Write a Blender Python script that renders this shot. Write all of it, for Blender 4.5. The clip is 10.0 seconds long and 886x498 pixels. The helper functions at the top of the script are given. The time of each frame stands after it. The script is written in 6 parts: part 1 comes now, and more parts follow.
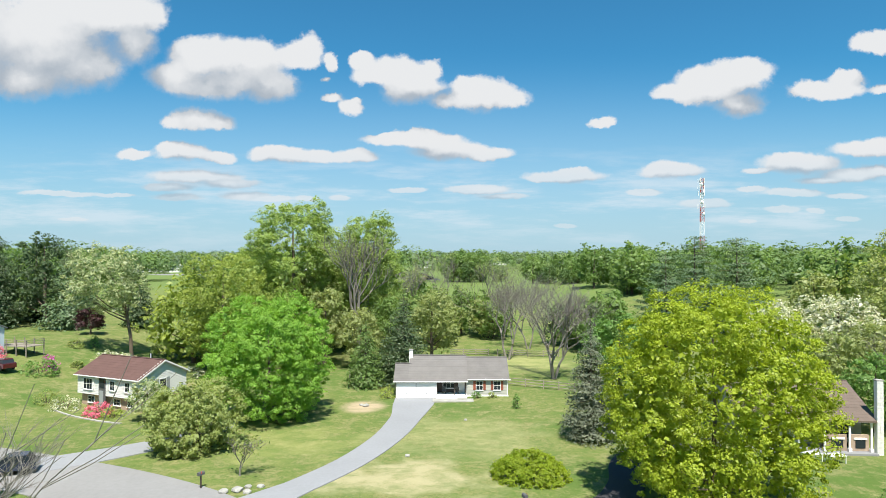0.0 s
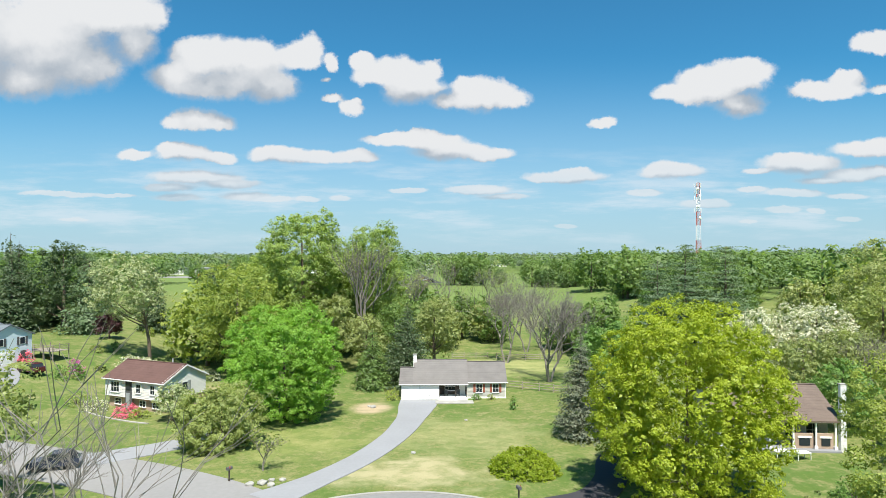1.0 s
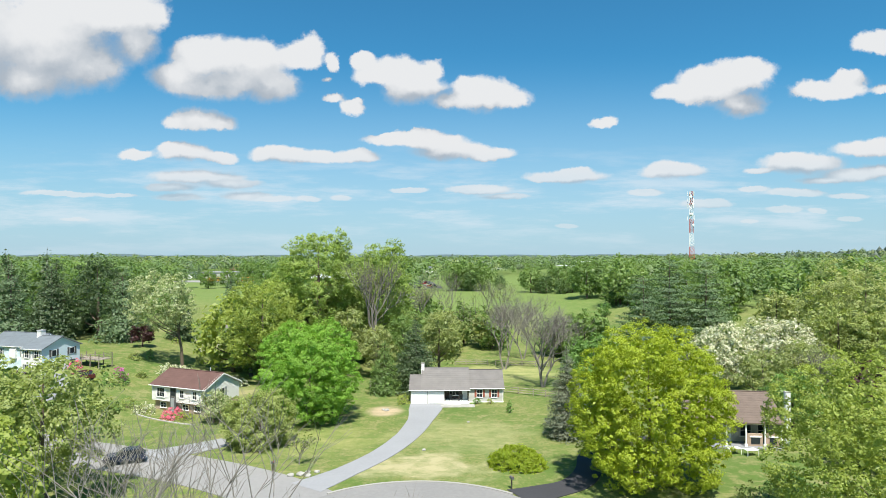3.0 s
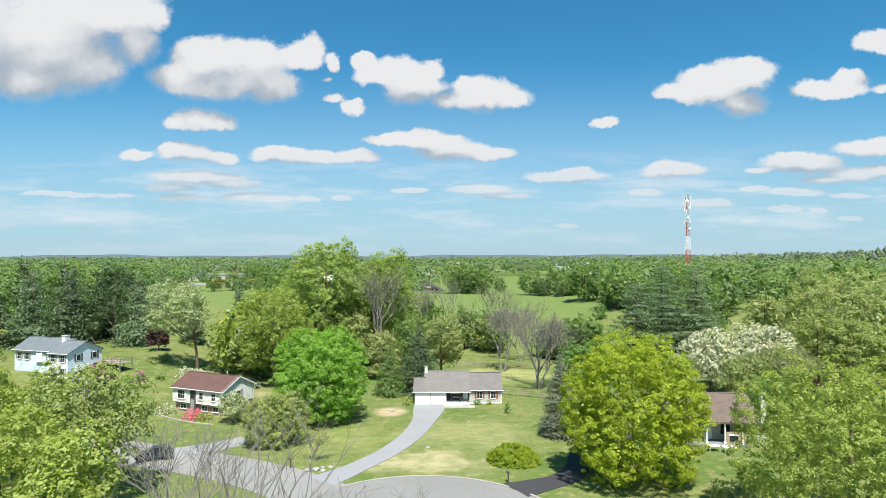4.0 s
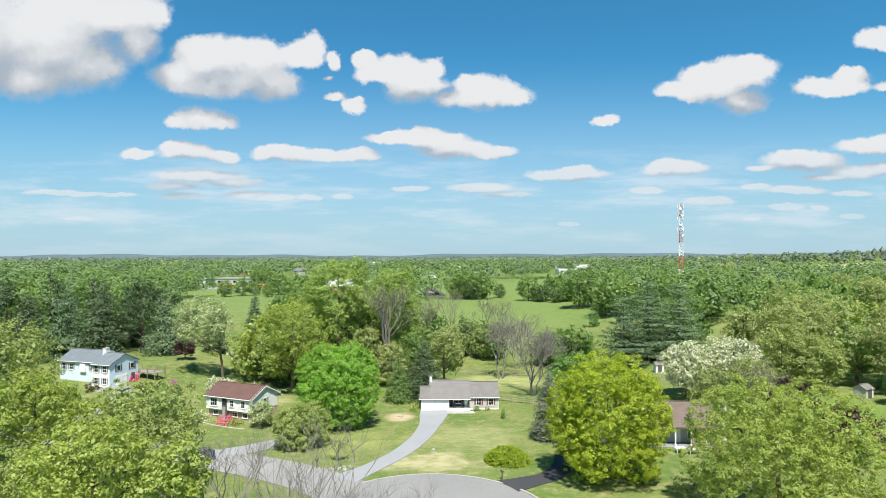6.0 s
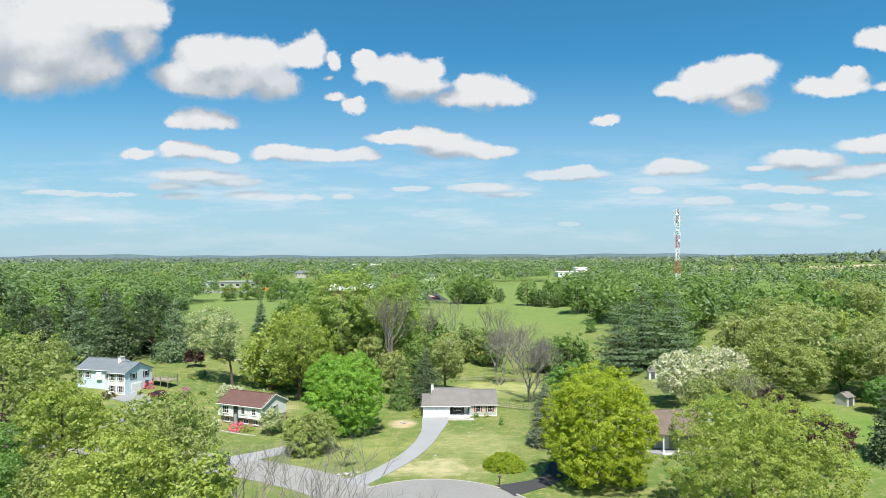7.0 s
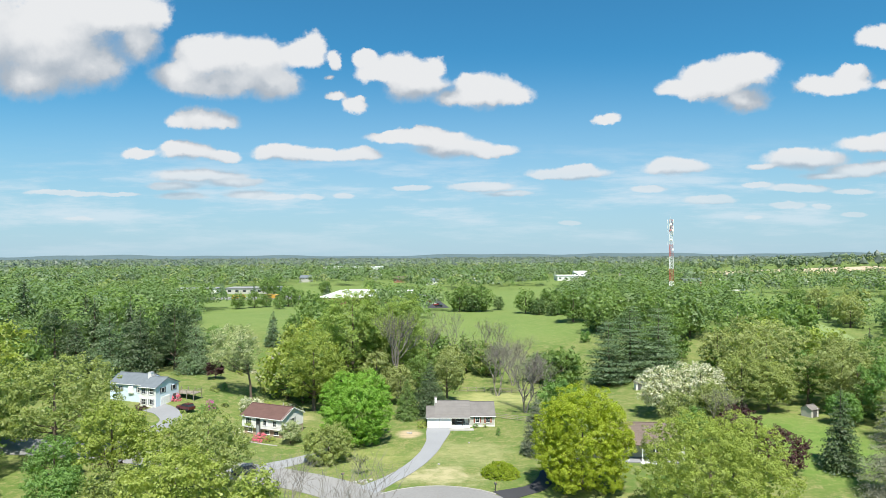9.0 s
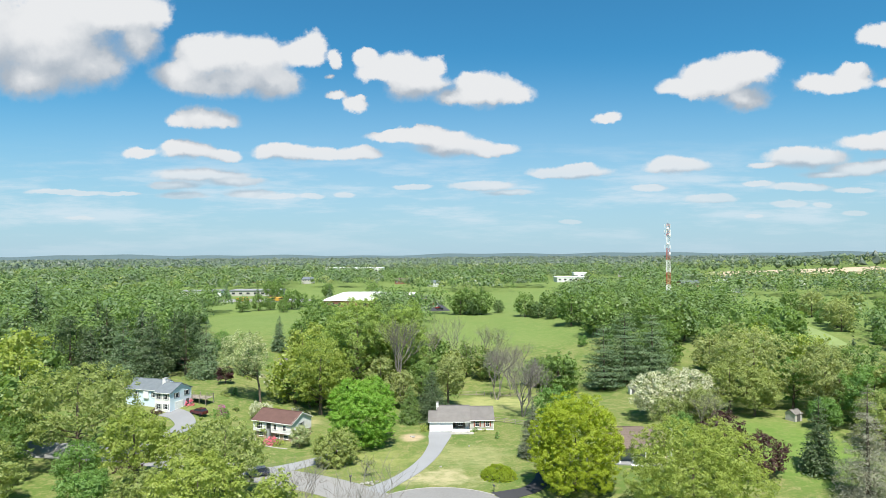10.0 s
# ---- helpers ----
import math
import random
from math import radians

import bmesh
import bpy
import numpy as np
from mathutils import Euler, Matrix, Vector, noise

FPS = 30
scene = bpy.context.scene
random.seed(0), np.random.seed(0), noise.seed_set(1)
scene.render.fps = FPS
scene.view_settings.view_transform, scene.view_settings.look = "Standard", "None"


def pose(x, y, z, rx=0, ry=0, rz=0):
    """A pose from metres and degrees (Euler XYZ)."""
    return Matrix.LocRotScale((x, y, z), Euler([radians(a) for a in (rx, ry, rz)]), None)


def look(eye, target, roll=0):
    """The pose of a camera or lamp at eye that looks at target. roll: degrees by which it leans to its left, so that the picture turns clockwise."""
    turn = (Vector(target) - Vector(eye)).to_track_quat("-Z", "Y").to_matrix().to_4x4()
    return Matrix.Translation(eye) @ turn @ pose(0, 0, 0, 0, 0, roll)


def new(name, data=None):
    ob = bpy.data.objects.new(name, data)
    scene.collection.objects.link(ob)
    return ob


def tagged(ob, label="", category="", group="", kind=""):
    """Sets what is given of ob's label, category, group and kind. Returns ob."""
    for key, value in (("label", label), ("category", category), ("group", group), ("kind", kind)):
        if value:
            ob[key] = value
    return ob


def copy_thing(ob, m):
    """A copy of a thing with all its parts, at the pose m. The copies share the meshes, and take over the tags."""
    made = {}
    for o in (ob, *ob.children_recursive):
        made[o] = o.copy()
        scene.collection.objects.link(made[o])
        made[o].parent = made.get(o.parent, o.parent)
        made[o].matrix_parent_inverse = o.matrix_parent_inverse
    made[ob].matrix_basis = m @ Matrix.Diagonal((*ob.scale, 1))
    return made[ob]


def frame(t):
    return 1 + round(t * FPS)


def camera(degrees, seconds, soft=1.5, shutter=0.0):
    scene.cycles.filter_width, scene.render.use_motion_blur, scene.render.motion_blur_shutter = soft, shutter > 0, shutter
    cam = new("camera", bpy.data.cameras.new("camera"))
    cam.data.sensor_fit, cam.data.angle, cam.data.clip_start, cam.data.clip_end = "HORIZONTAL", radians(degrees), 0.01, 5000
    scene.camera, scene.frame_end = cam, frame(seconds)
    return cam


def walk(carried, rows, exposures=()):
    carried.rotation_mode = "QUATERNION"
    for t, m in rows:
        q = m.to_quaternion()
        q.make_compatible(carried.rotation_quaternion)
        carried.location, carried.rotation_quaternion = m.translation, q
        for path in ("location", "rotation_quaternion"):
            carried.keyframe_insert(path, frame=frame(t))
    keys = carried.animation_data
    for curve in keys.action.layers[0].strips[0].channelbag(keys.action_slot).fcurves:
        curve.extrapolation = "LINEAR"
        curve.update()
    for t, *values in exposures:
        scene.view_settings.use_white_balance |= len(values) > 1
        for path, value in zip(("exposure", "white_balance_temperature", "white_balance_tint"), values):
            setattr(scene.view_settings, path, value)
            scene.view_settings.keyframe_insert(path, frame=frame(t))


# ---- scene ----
cam = camera(71.0, 10.0, 0.65)
# seconds, place in metres, degrees of yaw, pitch and roll
ROWS = [
    (0.0, 0.00, 0.00, 18.92, 0.02, 0.81, -0.02),
    (0.5, -0.08, -3.00, 19.66, 0.05, 0.86, 0.01),
    (1.0, -0.23, -5.96, 20.47, 0.06, 0.84, -0.01),
    (1.5, -0.38, -8.84, 21.35, 0.07, 0.81, -0.02),
    (2.0, -0.56, -11.73, 22.20, 0.10, 0.81, -0.01),
    (2.5, -0.72, -14.76, 23.04, 0.13, 0.82, -0.03),
    (4.0, -1.05, -24.55, 25.59, 0.21, 0.82, 0.04),
    (4.5, -1.15, -27.92, 26.55, 0.26, 0.80, 0.05),
    (5.0, -1.24, -31.32, 27.63, 0.27, 0.74, 0.06),
    (5.5, -1.29, -34.52, 28.82, 0.30, 0.67, 0.10),
    (7.0, -1.44, -43.33, 32.94, 0.34, 0.67, 0.12),
    (7.5, -1.51, -46.33, 34.37, 0.37, 0.70, 0.14),
    (8.0, -1.58, -49.44, 35.85, 0.40, 0.67, 0.19),
    (8.5, -1.60, -52.68, 37.33, 0.41, 0.68, 0.21),
    (9.0, -1.62, -56.06, 38.77, 0.43, 0.59, 0.23),
    (9.5, -1.67, -59.47, 40.25, 0.47, 0.57, 0.28),
    (10.0, -1.71, -62.85, 41.75, 0.49, 0.50, 0.28),
]
walk(cam, [(t, pose(x, y, z, 90 + pitch, roll, yaw)) for t, x, y, z, yaw, pitch, roll in ROWS])

# ---- world, sun, exposure ----
SUN_EL, SUN_AZ = 62.0, 172.0          # degrees; azimuth clockwise from +y
sun_way = Vector((math.sin(radians(SUN_AZ)) * math.cos(radians(SUN_EL)), math.cos(radians(SUN_AZ)) * math.cos(radians(SUN_EL)), math.sin(radians(SUN_EL))))
sun_data = bpy.data.lights.new("sun", "SUN")
sun_data.energy, sun_data.angle, sun_data.color = 4.9, radians(0.6), (1.0, 0.95, 0.86)
sun = new("sun", sun_data)
sun.matrix_world = look((0, 0, 400), Vector((0, 0, 400)) - sun_way)
scene.view_settings.exposure = 0.80

world = bpy.data.worlds.new("sky")
scene.world = world
world.use_nodes = True


class Nodes:
    """Short ways to add nodes to one tree."""

    def __init__(self, tree):
        self.t = tree
        tree.nodes.clear()

    def add(self, kind, **props):
        n = self.t.nodes.new(kind)
        for key, value in props.items():
            if key == "operation": n.operation = value
            elif key == "data_type": n.data_type = value
            elif key == "blend_type": n.blend_type = value
        return n

    def put(self, socket, value):
        if isinstance(value, bpy.types.NodeSocket):
            self.t.links.new(value, socket)
        elif isinstance(value, tuple) and len(value) == 3 and socket.type == "RGBA":
            socket.default_value = (*value, 1)
        else:
            socket.default_value = value

    def math(self, op, a, b=0.0, c=0.0, clamp=False):
        n = self.add("ShaderNodeMath", operation=op)
        n.use_clamp = clamp
        for s, v in zip(n.inputs, (a, b, c)):
            self.put(s, v)
        return n.outputs[0]

    def vec(self, op, a, b=None, c=None):
        n = self.add("ShaderNodeVectorMath", operation=op)
        for s, v in zip(n.inputs, (a, b, c)):
            if v is not None:
                self.put(s, v)
        return n.outputs["Value"] if op in ("LENGTH", "DOT_PRODUCT") else n.outputs[0]

    def noise(self, vector, scale, detail=4.0, rough=0.55):
        n = self.add("ShaderNodeTexNoise")
        if vector is not None:
            self.put(n.inputs["Vector"], vector)
        n.inputs["Scale"].default_value, n.inputs["Detail"].default_value, n.inputs["Roughness"].default_value = scale, detail, rough
        return n

    def ramp(self, x, lo, hi, a=0.0, b=1.0):
        n = self.add("ShaderNodeMapRange")
        n.interpolation_type = "SMOOTHSTEP"
        for s, v in zip(n.inputs, (x, lo, hi, a, b)):
            self.put(s, v)
        return n.outputs[0]

    def mix(self, f, a, b, blend="MIX"):
        n = self.add("ShaderNodeMix", data_type="RGBA", blend_type=blend)
        self.put(n.inputs[0], f), self.put(n.inputs[6], a), self.put(n.inputs[7], b)
        return n.outputs[2]


def build_sky(tree):
    n = Nodes(tree)
    co = n.add("ShaderNodeTexCoord").outputs["Generated"]
    sky = n.add("ShaderNodeTexSky")
    sky.sky_type, sky.sun_disc = "NISHITA", False
    sky.sun_elevation, sky.sun_rotation = radians(SUN_EL), radians(SUN_AZ)
    sky.air_density, sky.dust_density, sky.ozone_density = 1.0, 0.6, 3.0
    sep = n.add("ShaderNodeSeparateXYZ")
    n.put(sep.inputs[0], co)
    ahead = n.math("MAXIMUM", n.math("ABSOLUTE", sep.outputs[1]), 0.02)
    u, v = n.math("DIVIDE", sep.outputs[0], ahead), n.math("DIVIDE", sep.outputs[2], ahead)
    comb = n.add("ShaderNodeCombineXYZ")
    n.put(comb.inputs[0], u), n.put(comb.inputs[1], v)
    plane = comb.outputs[0]
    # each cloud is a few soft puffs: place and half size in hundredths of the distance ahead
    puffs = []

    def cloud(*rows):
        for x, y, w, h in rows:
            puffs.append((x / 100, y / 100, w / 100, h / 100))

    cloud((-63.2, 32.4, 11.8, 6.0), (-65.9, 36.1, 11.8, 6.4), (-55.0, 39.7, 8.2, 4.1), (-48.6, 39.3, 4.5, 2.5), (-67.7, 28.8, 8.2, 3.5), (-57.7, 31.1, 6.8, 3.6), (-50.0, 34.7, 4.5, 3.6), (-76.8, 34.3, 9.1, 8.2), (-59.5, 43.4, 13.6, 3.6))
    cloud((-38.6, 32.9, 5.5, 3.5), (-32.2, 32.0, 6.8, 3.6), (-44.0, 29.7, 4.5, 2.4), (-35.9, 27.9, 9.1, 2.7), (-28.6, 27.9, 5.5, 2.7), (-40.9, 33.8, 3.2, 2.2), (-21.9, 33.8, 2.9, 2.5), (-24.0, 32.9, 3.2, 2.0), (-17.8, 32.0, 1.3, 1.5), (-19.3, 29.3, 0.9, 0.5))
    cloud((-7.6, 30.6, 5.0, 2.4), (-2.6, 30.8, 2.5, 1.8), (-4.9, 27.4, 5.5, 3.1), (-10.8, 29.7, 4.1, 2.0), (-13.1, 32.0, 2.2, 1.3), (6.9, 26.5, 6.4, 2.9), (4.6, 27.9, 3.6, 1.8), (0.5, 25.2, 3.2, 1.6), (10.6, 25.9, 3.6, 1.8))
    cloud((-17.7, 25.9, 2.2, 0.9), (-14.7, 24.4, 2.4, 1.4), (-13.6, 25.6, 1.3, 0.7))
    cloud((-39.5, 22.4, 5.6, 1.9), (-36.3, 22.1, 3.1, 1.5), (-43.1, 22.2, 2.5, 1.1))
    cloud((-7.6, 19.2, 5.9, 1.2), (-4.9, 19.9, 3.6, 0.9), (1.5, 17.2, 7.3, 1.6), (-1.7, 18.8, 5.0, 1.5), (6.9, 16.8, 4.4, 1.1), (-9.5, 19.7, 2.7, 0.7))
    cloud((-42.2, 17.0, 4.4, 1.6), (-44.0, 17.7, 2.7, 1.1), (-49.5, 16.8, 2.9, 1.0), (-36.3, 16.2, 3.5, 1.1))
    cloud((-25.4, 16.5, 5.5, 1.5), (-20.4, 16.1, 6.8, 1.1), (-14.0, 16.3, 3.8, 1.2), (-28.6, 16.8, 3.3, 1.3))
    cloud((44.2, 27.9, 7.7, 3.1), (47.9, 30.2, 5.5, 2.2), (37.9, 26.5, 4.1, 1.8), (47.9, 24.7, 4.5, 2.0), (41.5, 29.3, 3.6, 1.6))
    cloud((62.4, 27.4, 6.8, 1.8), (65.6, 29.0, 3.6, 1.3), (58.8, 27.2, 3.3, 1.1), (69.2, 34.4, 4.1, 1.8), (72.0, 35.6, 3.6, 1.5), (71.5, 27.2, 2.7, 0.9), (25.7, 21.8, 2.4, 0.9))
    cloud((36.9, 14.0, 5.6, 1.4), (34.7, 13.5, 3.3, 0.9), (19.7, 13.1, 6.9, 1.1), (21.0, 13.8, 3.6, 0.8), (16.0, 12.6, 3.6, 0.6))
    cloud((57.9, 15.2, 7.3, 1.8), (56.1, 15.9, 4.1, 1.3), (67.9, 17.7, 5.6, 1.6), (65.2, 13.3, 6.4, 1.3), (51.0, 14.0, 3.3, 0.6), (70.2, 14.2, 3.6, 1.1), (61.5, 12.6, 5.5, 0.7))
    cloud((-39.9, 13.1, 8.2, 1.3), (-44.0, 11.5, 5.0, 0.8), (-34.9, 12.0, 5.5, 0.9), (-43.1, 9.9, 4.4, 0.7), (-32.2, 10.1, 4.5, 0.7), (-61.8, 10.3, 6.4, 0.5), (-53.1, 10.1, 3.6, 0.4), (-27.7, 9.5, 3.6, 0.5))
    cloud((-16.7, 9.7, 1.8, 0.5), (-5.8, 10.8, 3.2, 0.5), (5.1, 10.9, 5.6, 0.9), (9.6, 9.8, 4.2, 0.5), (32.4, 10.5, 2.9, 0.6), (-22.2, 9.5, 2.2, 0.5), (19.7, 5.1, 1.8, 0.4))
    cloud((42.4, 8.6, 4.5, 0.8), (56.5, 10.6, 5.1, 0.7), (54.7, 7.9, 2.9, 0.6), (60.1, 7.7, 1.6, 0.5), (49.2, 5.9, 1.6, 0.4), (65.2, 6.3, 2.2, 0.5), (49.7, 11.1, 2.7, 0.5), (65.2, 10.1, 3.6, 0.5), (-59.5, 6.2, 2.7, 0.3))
    warp = n.noise(plane, 10.0, 8.0, 0.62)
    warp2 = n.noise(plane, 38.0, 7.0, 0.62)
    off = n.vec("MULTIPLY", n.vec("SUBTRACT", warp.outputs["Color"], (0.5, 0.5, 0.5)), (0.050, 0.042, 0))
    off2 = n.vec("MULTIPLY", n.vec("SUBTRACT", warp2.outputs["Color"], (0.5, 0.5, 0.5)), (0.020, 0.018, 0))
    fade = n.ramp(v, 0.06, 0.26, 0.30, 1.0)   # far clouds look smaller, and so do their billows
    sc = n.add("ShaderNodeVectorMath", operation="SCALE")
    n.put(sc.inputs[0], n.vec("ADD", off, off2)), n.put(sc.inputs["Scale"], fade)
    place = n.vec("ADD", plane, sc.outputs[0])

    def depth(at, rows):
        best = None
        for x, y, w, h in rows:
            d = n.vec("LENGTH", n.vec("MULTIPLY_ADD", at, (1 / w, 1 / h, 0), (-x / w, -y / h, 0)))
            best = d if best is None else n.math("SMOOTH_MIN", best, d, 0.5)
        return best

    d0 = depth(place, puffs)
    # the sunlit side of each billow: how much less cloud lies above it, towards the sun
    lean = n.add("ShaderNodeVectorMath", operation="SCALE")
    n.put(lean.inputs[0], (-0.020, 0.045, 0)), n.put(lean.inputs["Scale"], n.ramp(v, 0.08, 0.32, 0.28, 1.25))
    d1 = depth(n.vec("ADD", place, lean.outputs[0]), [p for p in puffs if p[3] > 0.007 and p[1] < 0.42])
    fine = n.noise(plane, 55.0, 8.0, 0.65).outputs[0]
    wisp = n.noise(plane, 13.0, 7.0, 0.6).outputs[0]
    edge = n.math("ADD", d0, n.math("ADD", n.math("MULTIPLY", n.math("SUBTRACT", fine, 0.5), 0.36), n.math("MULTIPLY", n.math("SUBTRACT", wisp, 0.5), 0.6)))
    billow = n.math("ADD", n.math("MULTIPLY", n.math("SUBTRACT", n.noise(plane, 22.0, 6.0, 0.55).outputs[0], 0.5), 0.9), n.math("MULTIPLY", n.math("SUBTRACT", wisp, 0.5), 0.5))
    lit = n.ramp(n.math("ADD", n.math("SUBTRACT", d1, d0), billow), -0.40, 0.80)
    solid = n.ramp(edge, 1.12, n.ramp(lit, 0.0, 0.6, 0.40, 0.76))
    white = n.mix(lit, (0.44, 0.50, 0.57), (0.84, 0.855, 0.87))
    white = n.mix(n.math("MULTIPLY", n.ramp(edge, 0.7, 1.0), 0.25), white, (0.80, 0.83, 0.87))
    thin = n.math("MULTIPLY", n.ramp(n.noise(n.vec("MULTIPLY", plane, (4.0, 26.0, 0)), 1.0, 7, 0.62).outputs[0], 0.44, 0.66), n.math("MULTIPLY", n.ramp(v, 0.10, 0.20, 0.8, 0.0), n.ramp(v, 0.0, 0.08, 0.3, 1.0)))
    veil = n.math("MULTIPLY", n.ramp(v, 0.34, -0.02), 0.85)
    base = n.vec("MULTIPLY", sky.outputs[0], (0.040, 0.120, 0.140))
    low = n.mix(veil, base, (0.52, 0.68, 0.81))
    low = n.mix(n.math("MULTIPLY", thin, 0.75), low, (0.78, 0.86, 0.93))
    up = n.ramp(sep.outputs[2], 0.0, 0.01)
    full = n.mix(n.math("MULTIPLY", n.math("MULTIPLY", solid, up), n.ramp(v, 0.05, 0.19, 0.42, 1.0)), low, white)
    back = n.add("ShaderNodeBackground")
    n.put(back.inputs[0], full)
    back.inputs[1].default_value = 0.56
    out = n.add("ShaderNodeOutputWorld")
    tree.links.new(back.outputs[0], out.inputs[0])


build_sky(world.node_tree)


# ---- materials ----
def material(name, rough=0.8, metal=0.0, spec=0.3):
    m = bpy.data.materials.new(name)
    m.use_nodes = True
    n = Nodes(m.node_tree)
    out = n.add("ShaderNodeOutputMaterial")
    b = n.add("ShaderNodeBsdfPrincipled")
    b.inputs["Roughness"].default_value, b.inputs["Metallic"].default_value = rough, metal
    b.inputs["Specular IOR Level"].default_value = spec
    m.node_tree.links.new(b.outputs[0], out.inputs[0])
    return m, n, b, out


def plain(name, col, rough=0.8, metal=0.0, grain=3.0, amount=0.18, bump=0.0, vary=0.08, spec=0.3):
    """Paint, wood, stone: two scales of variation, and a slight change from object to object."""
    m, n, b, out = material(name, rough, metal, spec)
    co = n.add("ShaderNodeTexCoord").outputs["Object"]
    big, small = n.noise(co, grain * 0.2, 3), n.noise(co, grain * 4, 4)
    f = n.math("ADD", n.math("MULTIPLY", n.math("SUBTRACT", big.outputs[0], 0.5), amount * 2), n.math("MULTIPLY", n.math("SUBTRACT", small.outputs[0], 0.5), amount * 1.5))
    f = n.math("ADD", f, n.math("MULTIPLY", n.math("SUBTRACT", n.add("ShaderNodeObjectInfo").outputs["Random"], 0.5), vary * 2))
    g = n.math("ADD", f, 1.0)
    cc = n.add("ShaderNodeCombineXYZ")
    for s in cc.inputs:
        n.put(s, g)
    n.put(b.inputs["Base Color"], n.vec("MULTIPLY", cc.outputs[0], col))
    if bump:
        bp = n.add("ShaderNodeBump")
        bp.inputs["Strength"].default_value, bp.inputs["Distance"].default_value = bump, 0.02
        n.put(bp.inputs["Height"], small.outputs[0])
        n.put(b.inputs["Normal"], bp.outputs[0])
    return m


def foliage(name, dark, light, glow=0.58, tip=None, own=0.38, patch_scale=0.35):
    """Leaves: colour differs from leaf to leaf, over the crown and from tree to tree; light shines through them."""
    m, n, b, out = material(name, 0.48, 0.0, 0.4)
    geo, info = n.add("ShaderNodeNewGeometry"), n.add("ShaderNodeObjectInfo")
    co = n.add("ShaderNodeTexCoord").outputs["Object"]
    patch = n.noise(co, patch_scale, 3)
    f = n.math("ADD", n.math("MULTIPLY", geo.outputs["Random Per Island"], own), n.math("MULTIPLY", n.math("SUBTRACT", patch.outputs[0], 0.14), 0.7))
    tuft = n.noise(co, patch_scale * 3.5, 2)
    f = n.math("ADD", f, n.math("MULTIPLY", n.math("SUBTRACT", tuft.outputs[0], 0.5), 0.8))
    f = n.math("ADD", f, n.math("MULTIPLY", n.math("SUBTRACT", info.outputs["Random"], 0.5), 0.34), clamp=True)
    col = n.mix(f, dark, light)
    if tip:
        col = n.mix(n.ramp(n.math("FRACT", n.math("MULTIPLY", geo.outputs["Random Per Island"], 7.3)), 0.68, 0.76), col, tip)
    n.put(b.inputs["Base Color"], col)
    tr = n.add("ShaderNodeBsdfTranslucent")
    n.put(tr.inputs[0], n.vec("MULTIPLY", col, (1.35, 1.40, 0.8)))
    ms = n.add("ShaderNodeMixShader")
    ms.inputs[0].default_value = glow
    m.node_tree.links.new(b.outputs[0], ms.inputs[1])
    m.node_tree.links.new(tr.outputs[0], ms.inputs[2])
    m.node_tree.links.new(ms.outputs[0], out.inputs[0])
    return m


